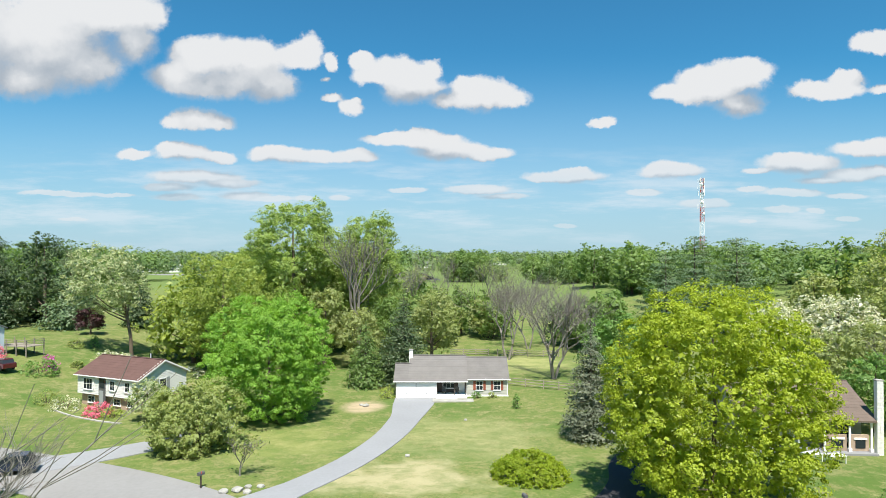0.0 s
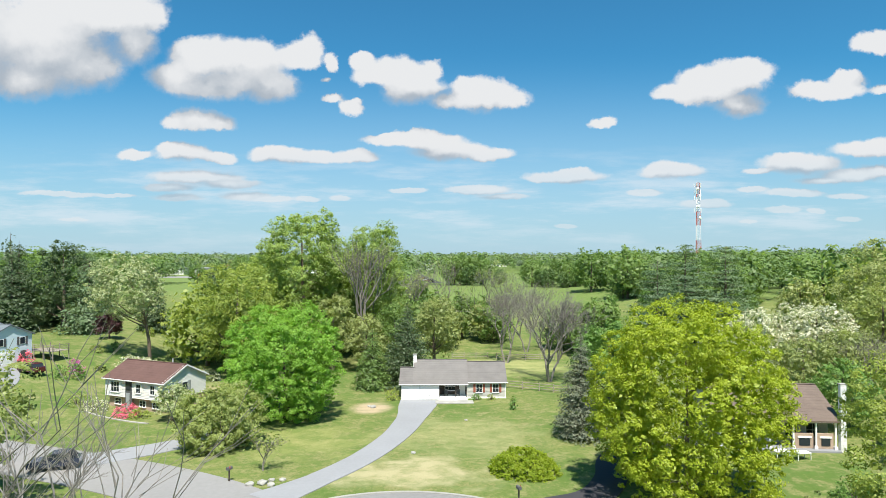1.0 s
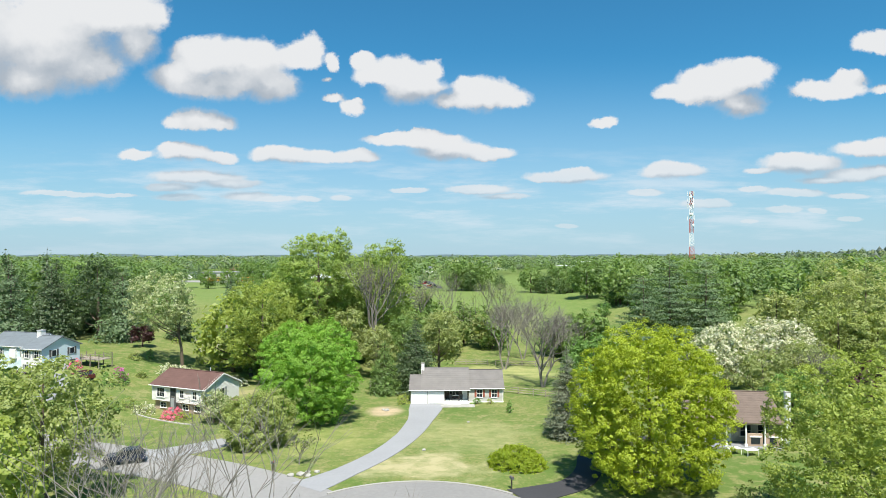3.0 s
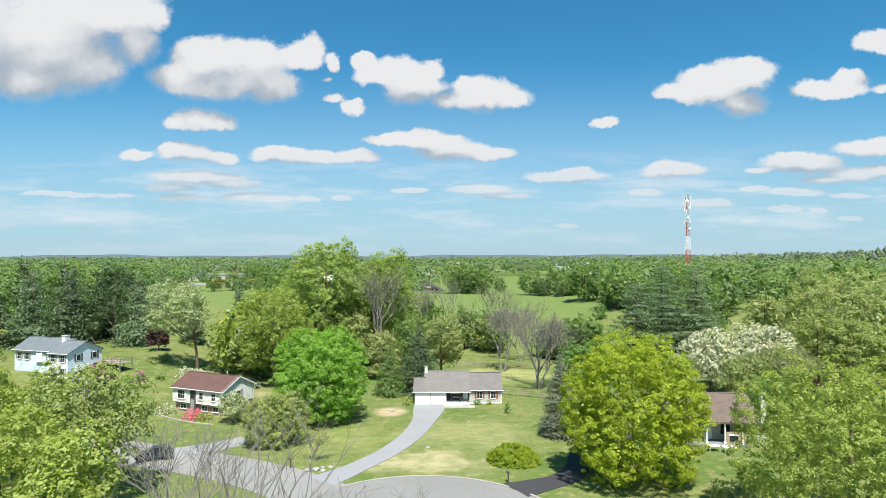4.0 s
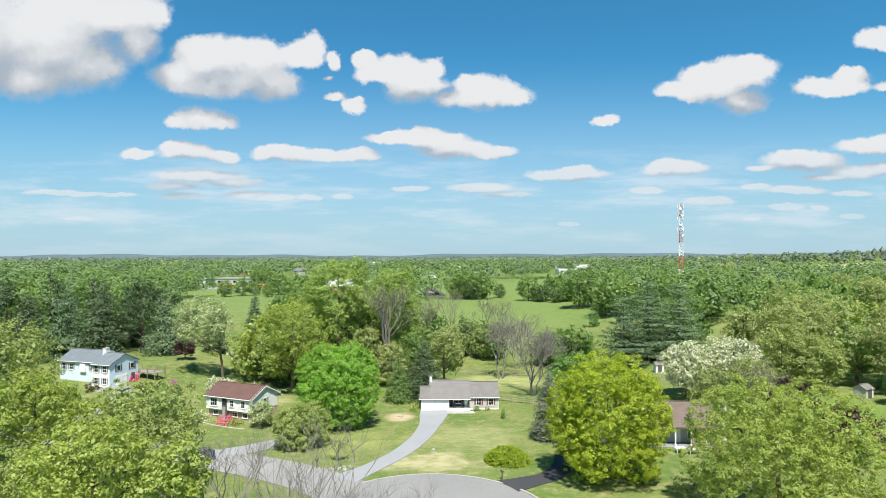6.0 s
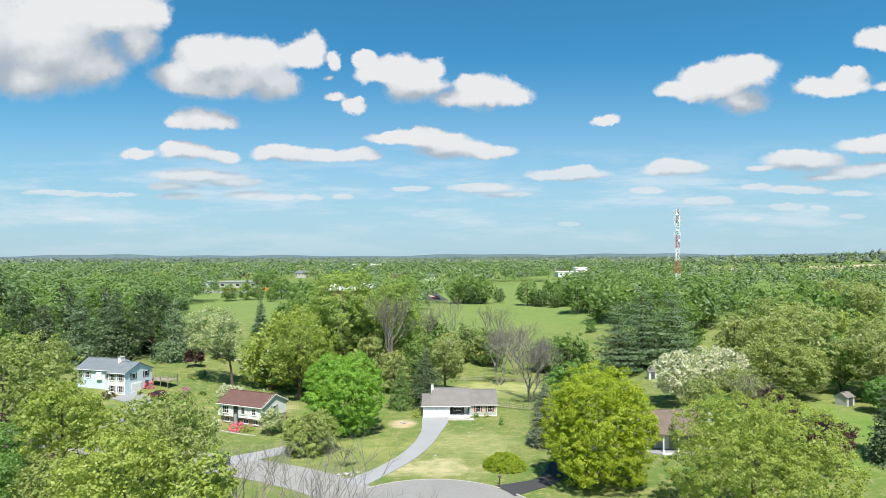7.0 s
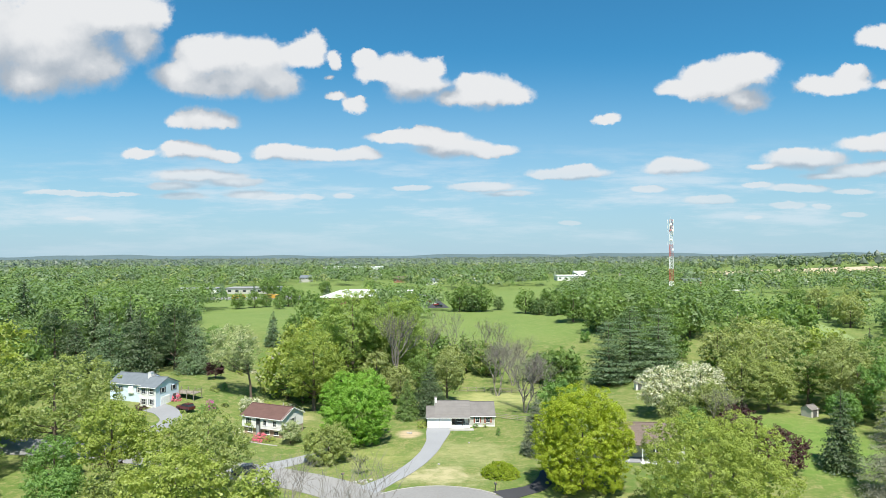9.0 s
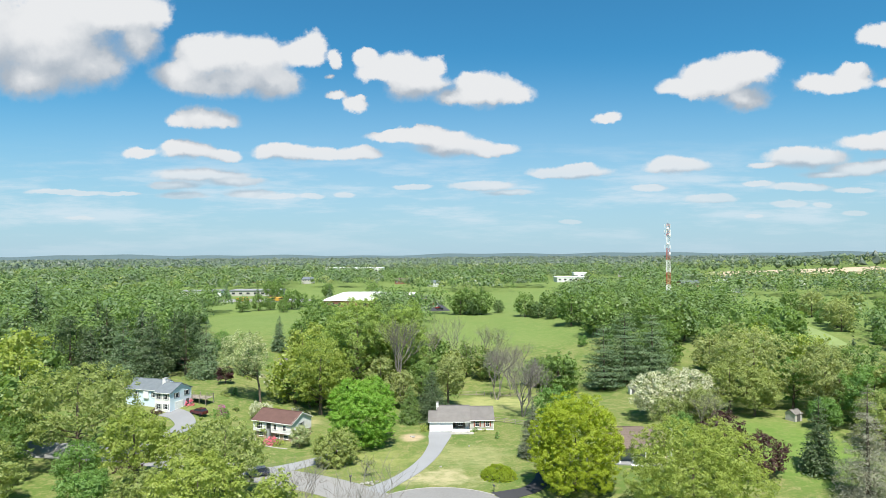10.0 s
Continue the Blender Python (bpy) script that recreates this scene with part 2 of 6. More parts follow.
def ground_material():
    m, n, b, out = material("grass_ground", 0.9, 0.0, 0.1)
    co = n.add("ShaderNodeTexCoord").outputs["Object"]
    sep = n.add("ShaderNodeSeparateXYZ")
    n.put(sep.inputs[0], co)
    huge, big, mid, fine = n.noise(co, 0.008, 4), n.noise(co, 0.07, 6, 0.65), n.noise(co, 0.5, 6, 0.75), n.noise(co, 1.7, 6, 0.8)
    col = n.mix(n.ramp(big.outputs[0], 0.36, 0.62), (0.092, 0.145, 0.034), (0.165, 0.190, 0.060))
    col = n.mix(n.ramp(mid.outputs[0], 0.47, 0.60, 0.0, 0.7), col, (0.240, 0.225, 0.100))
    streak = n.noise(n.vec("MULTIPLY", n.vec("ADD", co, n.vec("MULTIPLY", big.outputs["Color"], (9.0, 9.0, 0.0))), (0.28, 0.55, 0.0)), 1.0, 5, 0.65)
    col = n.mix(n.ramp(streak.outputs[0], 0.52, 0.70, 0.0, 0.55), col, (0.310, 0.280, 0.140))
    col = n.mix(n.ramp(streak.outputs[0], 0.48, 0.32, 0.0, 0.5), col, (0.085, 0.160, 0.032))
    col = n.mix(n.ramp(fine.outputs[0], 0.45, 0.60, 0.0, 0.6), col, (0.080, 0.135, 0.030))
    # the open meadow is fresher and more even
    field = n.math("MULTIPLY", n.ramp(sep.outputs[1], 175, 215), n.ramp(huge.outputs[0], 0.25, 0.6, 0.75, 1.0))
    col = n.mix(n.math("MULTIPLY", field, 0.7), col, (0.140, 0.205, 0.058))
    # worn, dry turf with a shape of its own

    def patch(x, y, w, h, edge, tint, much, col):
        p = n.vec("MULTIPLY", n.vec("SUBTRACT", co, (x, y, 0)), (1 / w, 1 / h, 0))
        d = n.math("ADD", n.vec("LENGTH", p), n.math("MULTIPLY", n.math("SUBTRACT", n.noise(co, 0.25, 5).outputs[0], 0.5), edge))
        rough = n.ramp(streak.outputs[0], 0.34, 0.58, 0.45, 1.0)
        return n.mix(n.math("MULTIPLY", n.math("MULTIPLY", n.ramp(d, 1.25, 0.55), much), rough), col, tint)

    col = patch(-3.2, 53.4, 7.2, 4.4, 2.6, (0.42, 0.37, 0.22), 0.75, col)
    col = patch(2.0, 66, 9, 8, 2.2, (0.36, 0.34, 0.17), 0.4, col)
    col = patch(-17, 64, 9, 6, 1.8, (0.30, 0.30, 0.11), 0.5, col)
    col = patch(-10.2, 79.5, 2.9, 3.2, 0.35, (0.42, 0.33, 0.22), 0.95, col)
    col = patch(12, 112, 12, 9, 1.3, (0.36, 0.36, 0.15), 0.65, col)
    col = patch(-38, 92, 5, 4, 1.0, (0.34, 0.30, 0.16), 0.7, col)
    col = patch(68, 62, 12, 22, 0.8, (0.125, 0.205, 0.042), 0.7, col)
    n.put(b.inputs["Base Color"], col)
    bp = n.add("ShaderNodeBump")
    bp.inputs["Strength"].default_value, bp.inputs["Distance"].default_value = 0.5, 0.12
    n.put(bp.inputs["Height"], fine.outputs[0])
    n.put(b.inputs["Normal"], bp.outputs[0])
    return m


MAT_GROUND = ground_material()
MAPLE = foliage("maple_leaf", (0.165, 0.329, 0.040), (0.319, 0.502, 0.089), 0.44)
GOLD = foliage("young_oak_leaf", (0.290, 0.365, 0.024), (0.460, 0.515, 0.058), 0.4)
POPLAR = foliage("poplar_leaf", (0.207, 0.300, 0.068), (0.362, 0.451, 0.131), 0.44)
FRESH = foliage("fresh_leaf", (0.125, 0.211, 0.053), (0.245, 0.342, 0.109), 0.44)
PALE = foliage("pale_leaf", (0.243, 0.291, 0.107), (0.396, 0.432, 0.181), 0.44)
LIME = foliage("lime_leaf", (0.248, 0.315, 0.062), (0.395, 0.450, 0.119), 0.44)
OLIVE = foliage("olive_leaf", (0.234, 0.288, 0.086), (0.389, 0.439, 0.161), 0.44)
GREEN = foliage("green_leaf", (0.123, 0.236, 0.059), (0.240, 0.374, 0.109), 0.44)
SPRUCE = foliage("spruce_needle", (0.059, 0.101, 0.043), (0.135, 0.191, 0.082), 0.35, None, 0.3)
PINE = foliage("pine_needle", (0.095, 0.160, 0.078), (0.196, 0.275, 0.139), 0.35, None, 0.3)
BLUE = foliage("blue_spruce_needle", (0.130, 0.155, 0.100), (0.255, 0.280, 0.185), 0.3, None, 0.25)
# distance haze is mixed into these two leaf colours: paler, bluer, less saturated
FARWOOD_HAZED = foliage("far_wood_leaf_hazed", (0.096, 0.144, 0.080), (0.207, 0.263, 0.149), 0.25, None, 0.35, 0.045)
HILLWOOD_HAZED = foliage("hill_wood_leaf_hazed", (0.092, 0.130, 0.105), (0.155, 0.195, 0.150), 0.25, None, 0.6, 0.008)
MIDWOOD = foliage("mid_wood_leaf", (0.087, 0.156, 0.050), (0.185, 0.262, 0.093), 0.3, None, 0.3, 0.06)
GREYFIR = foliage("grey_needle", (0.200, 0.200, 0.150), (0.340, 0.330, 0.260), 0.3, None, 0.25)
BLOSSOM = foliage("white_blossom", (0.55, 0.54, 0.42), (0.82, 0.80, 0.70), 0.35, (0.19, 0.26, 0.08))
CREAM = foliage("cream_blossom", (0.36, 0.40, 0.20), (0.64, 0.66, 0.46), 0.35, (0.18, 0.27, 0.08))
PLUM = foliage("plum_leaf", (0.045, 0.020, 0.022), (0.110, 0.045, 0.048), 0.25)
PINK = foliage("pink_azalea", (0.62, 0.10, 0.20), (0.84, 0.26, 0.36), 0.3)
MAGENTA = foliage("magenta_azalea", (0.50, 0.08, 0.40), (0.72, 0.22, 0.60), 0.3)
HEDGE = foliage("hedge_leaf", (0.250, 0.330, 0.026), (0.400, 0.470, 0.055), 0.55)
BARK = plain("bark", (0.13, 0.10, 0.075), 0.95, 0, 2.0, 0.4, 0.6)
GREYBARK = plain("grey_bark", (0.215, 0.195, 0.17), 0.95, 0, 2.0, 0.35, 0.4)
ROOF_GREY = plain("grey_shingle", (0.165, 0.154, 0.145), 0.9, 0, 4.0, 0.22, 0.3)
ROOF_RED = plain("brown_red_shingle", (0.120, 0.068, 0.058), 0.9, 0, 4.0, 0.22, 0.3)
ROOF_BLUE = plain("slate_blue_shingle", (0.135, 0.155, 0.170), 0.9, 0, 4.0, 0.2, 0.3)
ROOF_BROWN = plain("brown_shingle", (0.150, 0.115, 0.095), 0.9, 0, 4.0, 0.3, 0.3)
SIDING = plain("cream_siding", (0.43, 0.42, 0.38), 0.6, 0, 1.5, 0.06)
SIDING_WHITE = plain("white_siding", (0.76, 0.75, 0.72), 0.6, 0, 1.5, 0.06)
SIDING_BLUE = plain("pale_blue_siding", (0.62, 0.73, 0.80), 0.6, 0, 1.5, 0.06)
WHITE = plain("white_paint", (0.80, 0.80, 0.78), 0.5, 0, 1.0, 0.05)
SHUTTER = plain("brick_red_shutter", (0.30, 0.095, 0.060), 0.6, 0, 2.0, 0.1)
SHUTTER_GREY = plain("grey_shutter", (0.30, 0.32, 0.32), 0.6, 0, 2.0, 0.1)
DARK = plain("dark_wood_and_shade", (0.075, 0.058, 0.048), 0.7, 0, 2.0, 0.2)
BRICK = plain("red_brick", (0.30, 0.14, 0.10), 0.9, 0, 6.0, 0.3, 0.3)
STONE = plain("grey_stone", (0.34, 0.33, 0.30), 0.9, 0, 4.0, 0.3, 0.4)
CONCRETE = plain("concrete", (0.245, 0.25, 0.26), 0.9, 0, 0.8, 0.14, 0.15)
ROAD = plain("worn_asphalt", (0.235, 0.23, 0.225), 0.92, 0, 0.6, 0.16, 0.2)
ASPHALT = plain("fresh_asphalt", (0.045, 0.045, 0.050), 0.85, 0, 0.8, 0.2, 0.2)
KERB = plain("kerb_concrete", (0.31, 0.30, 0.275), 0.9, 0, 2.0, 0.15)
FENCE = plain("weathered_wood", (0.27, 0.235, 0.195), 0.9, 0, 4.0, 0.3, 0.3)
RED_PAINT = plain("tower_red", (0.44, 0.105, 0.075), 0.6, 0, 0.5, 0.12)
STEEL = plain("galvanised_steel", (0.62, 0.62, 0.62), 0.45, 0.3, 1.0, 0.1)
TYRE = plain("tyre_rubber", (0.02, 0.02, 0.02), 0.9, 0, 3.0, 0.1)
YELLOW = plain("bus_yellow", (0.52, 0.29, 0.05), 0.5, 0, 1.0, 0.06)
TAN = plain("bare_soil", (0.44, 0.34, 0.24), 0.95, 0, 0.05, 0.2)
FIELD_LIGHT = plain("mown_meadow", (0.18, 0.235, 0.085), 0.95, 0, 0.15, 0.25)
TEAL = plain("teal_plastic", (0.02, 0.25, 0.24), 0.6, 0, 1.0, 0.08)
# hill green pushed to blue, so the far haze sits in the colour
RIDGE_HAZED = plain("distant_hill_hazed", (0.080, 0.118, 0.128), 0.95, 0, 0.004, 0.12)
TAN_BRICK = plain("tan_brick", (0.40, 0.30, 0.23), 0.9, 0, 5.0, 0.25)
CHARCOAL = plain("charcoal_frame", (0.10, 0.10, 0.10), 0.6, 0, 2.0, 0.1)


def glass_material():
    m, n, b, out = material("window_glass", 0.15, 0.0, 0.25)
    b.inputs["Base Color"].default_value = (0.025, 0.032, 0.038, 1)
    return m


GLASS = glass_material()


def car_paint(name, col):
    m, n, b, out = material(name, 0.25, 0.2, 0.5)
    b.inputs["Base Color"].default_value = (*col, 1)
    b.inputs["Coat Weight"].default_value = 0.6
    return m


# ---- mesh tools ----
class Shape:
    """Gathers vertices and faces for one mesh."""

    def __init__(self):
        self.v, self.f = [], []

    def add(self, verts, faces):
        k = len(self.v)
        self.v += [tuple(p) for p in verts]
        self.f += [tuple(i + k for i in f) for f in faces]
        return self

    def box(self, x0, y0, z0, x1, y1, z1, bevel=0.0):
        if bevel:
            e = bevel
            pts = []
            for z, g in ((z0, e), (z0 + e, 0), (z1 - e, 0), (z1, e)):
                pts += [(x0 + g, y0 + g, z), (x1 - g, y0 + g, z), (x1 - g, y1 - g, z), (x0 + g, y1 - g, z)]
            fs = [(3, 2, 1, 0), (12, 13, 14, 15)]
            for r in range(3):
                for c in range(4):
                    fs.append((r * 4 + c, r * 4 + (c + 1) % 4, r * 4 + 4 + (c + 1) % 4, r * 4 + 4 + c))
            return self.add(pts, fs)
        return self.add([(x0, y0, z0), (x1, y0, z0), (x1, y1, z0), (x0, y1, z0), (x0, y0, z1), (x1, y0, z1), (x1, y1, z1), (x0, y1, z1)],
                        [(3, 2, 1, 0), (4, 5, 6, 7), (0, 1, 5, 4), (1, 2, 6, 5), (2, 3, 7, 6), (3, 0, 4, 7)])

    def tube(self, pts, radii, sides=6):
        pts = [Vector(p) for p in pts]
        ring = []
        for i, p in enumerate(pts):
            d = (pts[min(i + 1, len(pts) - 1)] - pts[max(i - 1, 0)]).normalized()
            a = d.orthogonal().normalized()
            b = d.cross(a)
            ring += [p + radii[i] * (math.cos(2 * math.pi * s / sides) * a + math.sin(2 * math.pi * s / sides) * b) for s in range(sides)]
        fs = []
        for i in range(len(pts) - 1):
            for s in range(sides):
                fs.append((i * sides + s, i * sides + (s + 1) % sides, (i + 1) * sides + (s + 1) % sides, (i + 1) * sides + s))
        fs.append(tuple(range(sides))[::-1])
        fs.append(tuple((len(pts) - 1) * sides + s for s in range(sides)))
        return self.add(ring, fs)

    def prism(self, outline, y0, y1):
        """An outline in x, z drawn out along y."""
        k = len(outline)
        pts = [(x, y0, z) for x, z in outline] + [(x, y1, z) for x, z in outline]
        fs = [tuple(range(k)), tuple(range(2 * k - 1, k - 1, -1))]
        fs += [(i, i + k, (i + 1) % k + k, (i + 1) % k) for i in range(k)]
        return self.add(pts, fs)

    def side_prism(self, outline, x0, x1):
        """An outline in y, z drawn out along x."""
        k = len(outline)
        pts = [(x0, y, z) for y, z in outline] + [(x1, y, z) for y, z in outline]
        fs = [tuple(range(k))[::-1], tuple(range(k, 2 * k))]
        fs += [(i, (i + 1) % k, (i + 1) % k + k, i + k) for i in range(k)]
        return self.add(pts, fs)


def mesh_of(name, shape, mat, smooth=False):
    me = bpy.data.meshes.new(name)
    me.from_pydata(shape.v, [], shape.f)
    me.materials.append(mat)
    me.update()
    if smooth:
        me.shade_smooth()
    return me


def quads(name, v, mat, tri=None):
    """A mesh of loose quads (n, 4, 3), quick for leaves."""
    me = bpy.data.meshes.new(name)
    k = len(v)
    me.vertices.add(4 * k), me.loops.add(4 * k), me.polygons.add(k)
    me.vertices.foreach_set("co", np.ascontiguousarray(v, np.float32).ravel())
    me.loops.foreach_set("vertex_index", np.arange(4 * k, dtype=np.int32))
    me.polygons.foreach_set("loop_start", np.arange(0, 4 * k, 4, dtype=np.int32))
    me.materials.append(mat)
    me.update(calc_edges=True)
    return me


def thing(name, label, category, m=None, group="", kind=""):
    ob = new(name)
    ob.empty_display_size = 0.1
    if m is not None:
        ob.matrix_basis = m
    return tagged(ob, label, category, group, kind)


def part(name, shape, mat, parent, label="", smooth=False):
    me = shape if isinstance(shape, bpy.types.Mesh) else mesh_of(name, shape, mat, smooth)
    ob = new(name, me)
    ob.parent = parent
    return tagged(ob, label)


def step(x, a, b):
    t = np.clip((np.asarray(x, float) - a) / (b - a), 0, 1)
    return t * t * (3 - 2 * t)


def gz(x, y):
    """The height of the ground."""
    x, y = np.asarray(x, float), np.asarray(y, float)
    r = np.hypot(x, y)
    z = 7.5 * step(y, 112, 275) + 3.0 * step(y, 275, 700)
    z = z + 4.3 * step(-x, 44, 68) * step(y, 45, 105) * (1 - step(y, 190, 300))
    z = z + 3.4 * step(x, 42, 66) * step(y, 25, 75) * (1 - step(y, 180, 300))
    z = z + 18 * np.exp(-(((x - 900) / 420) ** 2 + ((y - 1050) / 260) ** 2))
    far = step(r, 1800, 4000)
    z = z + far * 0.5 * (3 + 6 * np.sin(x / 830 + 1.0) + 5 * np.sin(x / 390 + 2.0 + y / 900) + 3 * np.sin(x / 170))
    z = z + 0.12 * np.sin(x / 9.0) * np.sin(y / 11.0 + 1.0)
    return z


def put(x, y, turn=0.0, scale=1.0, sink=0.0):
    return pose(x, y, float(gz(x, y)) - sink, 0, 0, turn) @ Matrix.Diagonal((scale, scale, scale, 1))


# ---- ground ----
def build_ground():
    def axis(lo, hi, near_lo, near_hi, fine):
        a = list(np.arange(near_lo, near_hi + fine / 2, fine))
        x, s = near_hi, fine
        while x < hi:
            s *= 1.16
            x += s
            a.append(min(x, hi))
        x, s = near_lo, fine
        while x > lo:
            s *= 1.16
            x -= s
            a.insert(0, max(x, lo))
        return np.array(a)
    xs, ys = axis(-4600, 4600, -120, 120, 3.0), axis(-4600, 4600, -80, 320, 3.0)
    gx, gy = np.meshgrid(xs, ys)
    verts = np.stack([gx, gy, gz(gx, gy)], -1).reshape(-1, 3)
    w = len(xs)
    i = (np.arange(len(ys) - 1)[:, None] * w + np.arange(w - 1)[None]).ravel()
    faces = np.stack([i, i + 1, i + w + 1, i + w], -1)
    me = bpy.data.meshes.new("ground")
    me.from_pydata(verts.tolist(), [], faces.tolist())
    me.materials.append(MAT_GROUND)
    me.shade_smooth()
    tagged(new("ground", me), "mown green lawns and meadow with dry straw-coloured patches", "ground", kind="structure")


build_ground()


def smooth_line(pts, k=8):
    out = []
    p = [Vector((*q, 0)) for q in pts]
    for i in range(len(p) - 1):
        a, b, c, d = p[max(i - 1, 0)], p[i], p[i + 1], p[min(i + 2, len(p) - 1)]
        for s in range(k):
            t = s / k
            out.append(0.5 * ((2 * b) + (c - a) * t + (2 * a - 5 * b + 4 * c - d) * t * t + (3 * b - a - 3 * c + d) * t ** 3))
    out.append(p[-1])
    return out


def strip(name, pts, widths, mat, label, category, lift=0.05):
    """A paved way laid on the ground along a smooth line."""
    line = smooth_line(pts)
    ws = np.interp(np.linspace(0, 1, len(line)), np.linspace(0, 1, len(widths)), widths)
    s, cross = Shape(), 6
    rows = []
    for i, p in enumerate(line):
        d = (line[min(i + 1, len(line) - 1)] - line[max(i - 1, 0)]).normalized()
        side = Vector((d.y, -d.x, 0))
        row = []
        for c in range(cross + 1):
            q = p + side * ws[i] * (c / cross - 0.5)
            row.append((q.x, q.y, float(gz(q.x, q.y)) + lift))
        row = [(row[0][0], row[0][1], row[0][2] - 0.2)] + row + [(row[-1][0], row[-1][1], row[-1][2] - 0.2)]
        rows.append(row)
    k = cross + 3
    verts = [q for r in rows for q in r]
    faces = [(i * k + c, i * k + c + 1, (i + 1) * k + c + 1, (i + 1) * k + c) for i in range(len(rows) - 1) for c in range(k - 1)]
    s.add(verts, faces)
    return tagged(new(name, mesh_of(name, s, mat)), label, category, kind="structure")


def build_roads():
    # turning circle with its kerb
    cx, cy, rad = -3.0, 34.0, 14.2
    s = Shape()
    rings = [0.01, 4, 8, 12, rad]
    k = 72
    pts = [(cx + r * math.cos(2 * math.pi * a / k), cy + r * math.sin(2 * math.pi * a / k)) for r in rings for a in range(k)]
    s.add([(x, y, float(gz(x, y)) + 0.065) for x, y in pts], [(i * k + a, i * k + (a + 1) % k, (i + 1) * k + (a + 1) % k, (i + 1) * k + a) for i in range(len(rings) - 1) for a in range(k)])
    tagged(new("road", mesh_of("road", s, ROAD)), "pale worn asphalt turning circle at the end of the street", "road", kind="structure")
    strip("road", [(-12, 40), (-22, 48.2), (-36, 55), (-60, 62.5), (-90, 67), (-130, 70)], [8, 7.6, 7.4], ROAD, "pale worn asphalt residential street", "road", 0.055)
    kerb = Shape()
    arc = [math.radians(a) for a in range(-75, 134, 3)]
    for a, b in zip(arc, arc[1:]):
        if radians(36) < a < radians(50):
            continue
        q = []
        for ang in (a, b):
            for r in (rad - 0.02, rad + 0.28):
                x, y = cx + r * math.cos(ang), cy + r * math.sin(ang)
                q += [(x, y, float(gz(x, y)) - 0.1), (x, y, float(gz(x, y)) + 0.17)]
        kerb.add(q, [(1, 3, 7, 5), (0, 1, 5, 4), (3, 2, 6, 7), (0, 2, 3, 1), (4, 5, 7, 6)])
    tagged(new("kerb", mesh_of("kerb", kerb, KERB)), "low pale concrete kerb round the turning circle", "kerb", kind="structure")
    strip("driveway", [(-3.7, 83.9), (-3.9, 80), (-4.4, 74), (-5.8, 66), (-8.4, 58), (-11.8, 51.5), (-15.2, 46.5)], [5.6, 5.2, 3.8, 3.3, 3.1, 3.1, 4.4], CONCRETE, "pale grey driveway curving from the garage to the street", "driveway", 0.075)
    strip("driveway", [(-37, 56.5), (-31, 61), (-26, 66.5), (-25.5, 72), (-28, 79)], [4.6, 3.6, 3.4, 3.4], CONCRETE, "pale grey concrete driveway beside the red-roofed house", "driveway", 0.08)
    strip("driveway", [(6.7, 44.4), (9.4, 45.9), (13, 48.2), (15.4, 52.4), (17.0, 57.5), (21, 62.5), (28, 64)], [4.6, 3.2, 3.0, 3.0, 3.2], ASPHALT, "black fresh asphalt driveway passing the oak", "driveway", 0.085)
    strip("driveway", [(-70.5, 89.0), (-66, 86), (-63, 80), (-66, 71), (-68, 66)], [5.6, 5.0, 3.2, 3.0], CONCRETE, "light concrete driveway before the blue house", "driveway", 0.085)


build_roads()


# ---- plants ----
def cards(c, nrm, size, rng, fold=0.30, slim=0.62):
    """Leaf sprays: folded rhombs at the places c, facing about nrm."""
    k = len(c)
    nrm = nrm / np.maximum(np.linalg.norm(nrm, axis=1, keepdims=True), 1e-6)
    t = np.cross(nrm, rng.normal(size=(k, 3)))
    t /= np.maximum(np.linalg.norm(t, axis=1, keepdims=True), 1e-6)
    b = np.cross(nrm, t)
    s = (size * rng.uniform(0.6, 1.3, k))[:, None]
    lift = nrm * s * fold
    return np.stack([c - t * s * 0.5, c + b * s * 0.5 * slim + lift * 0.5, c + t * s * 0.5 - lift * 0.4, c - b * s * 0.5 * slim + lift * 0.5], 1)


_bm = bmesh.new()
bmesh.ops.create_icosphere(_bm, subdivisions=1, radius=1.0)
ICO_V = np.array([tuple(v.co) for v in _bm.verts])
ICO_F = np.array([[v.index for v in f.verts] for f in _bm.faces])
_bm.free()


def leafage(name, quad, hearts, rng, mat, rough=0.16):
    """Leaf sprays (n, 4, 3) and the uneven dense heart (x, y, z, rx, ry, rz) of each far crown, one mesh."""
    bv, bf = ICO_V, ICO_F
    hearts = np.array(hearts, float)
    k, m, q = len(hearts), len(bv), len(quad)
    hv = hearts[:, None, :3] + bv[None] * hearts[:, None, 3:6] * (1 + rng.normal(size=(k, m, 1)) * rough)
    me = bpy.data.meshes.new(name)
    nt = k * len(bf)
    me.vertices.add(4 * q + k * m), me.loops.add(4 * q + 3 * nt), me.polygons.add(q + nt)
    me.vertices.foreach_set("co", np.concatenate([np.asarray(quad, np.float32).ravel(), hv.astype(np.float32).ravel()]))
    tri = (bf[None] + (4 * q + m * np.arange(k))[:, None, None]).ravel()
    me.loops.foreach_set("vertex_index", np.concatenate([np.arange(4 * q), tri]).astype(np.int32))
    me.polygons.foreach_set("loop_start", np.concatenate([np.arange(0, 4 * q, 4), 4 * q + 3 * np.arange(nt)]).astype(np.int32))
    me.materials.append(mat)
    me.update(calc_edges=True)
    me.shade_flat()
    return me


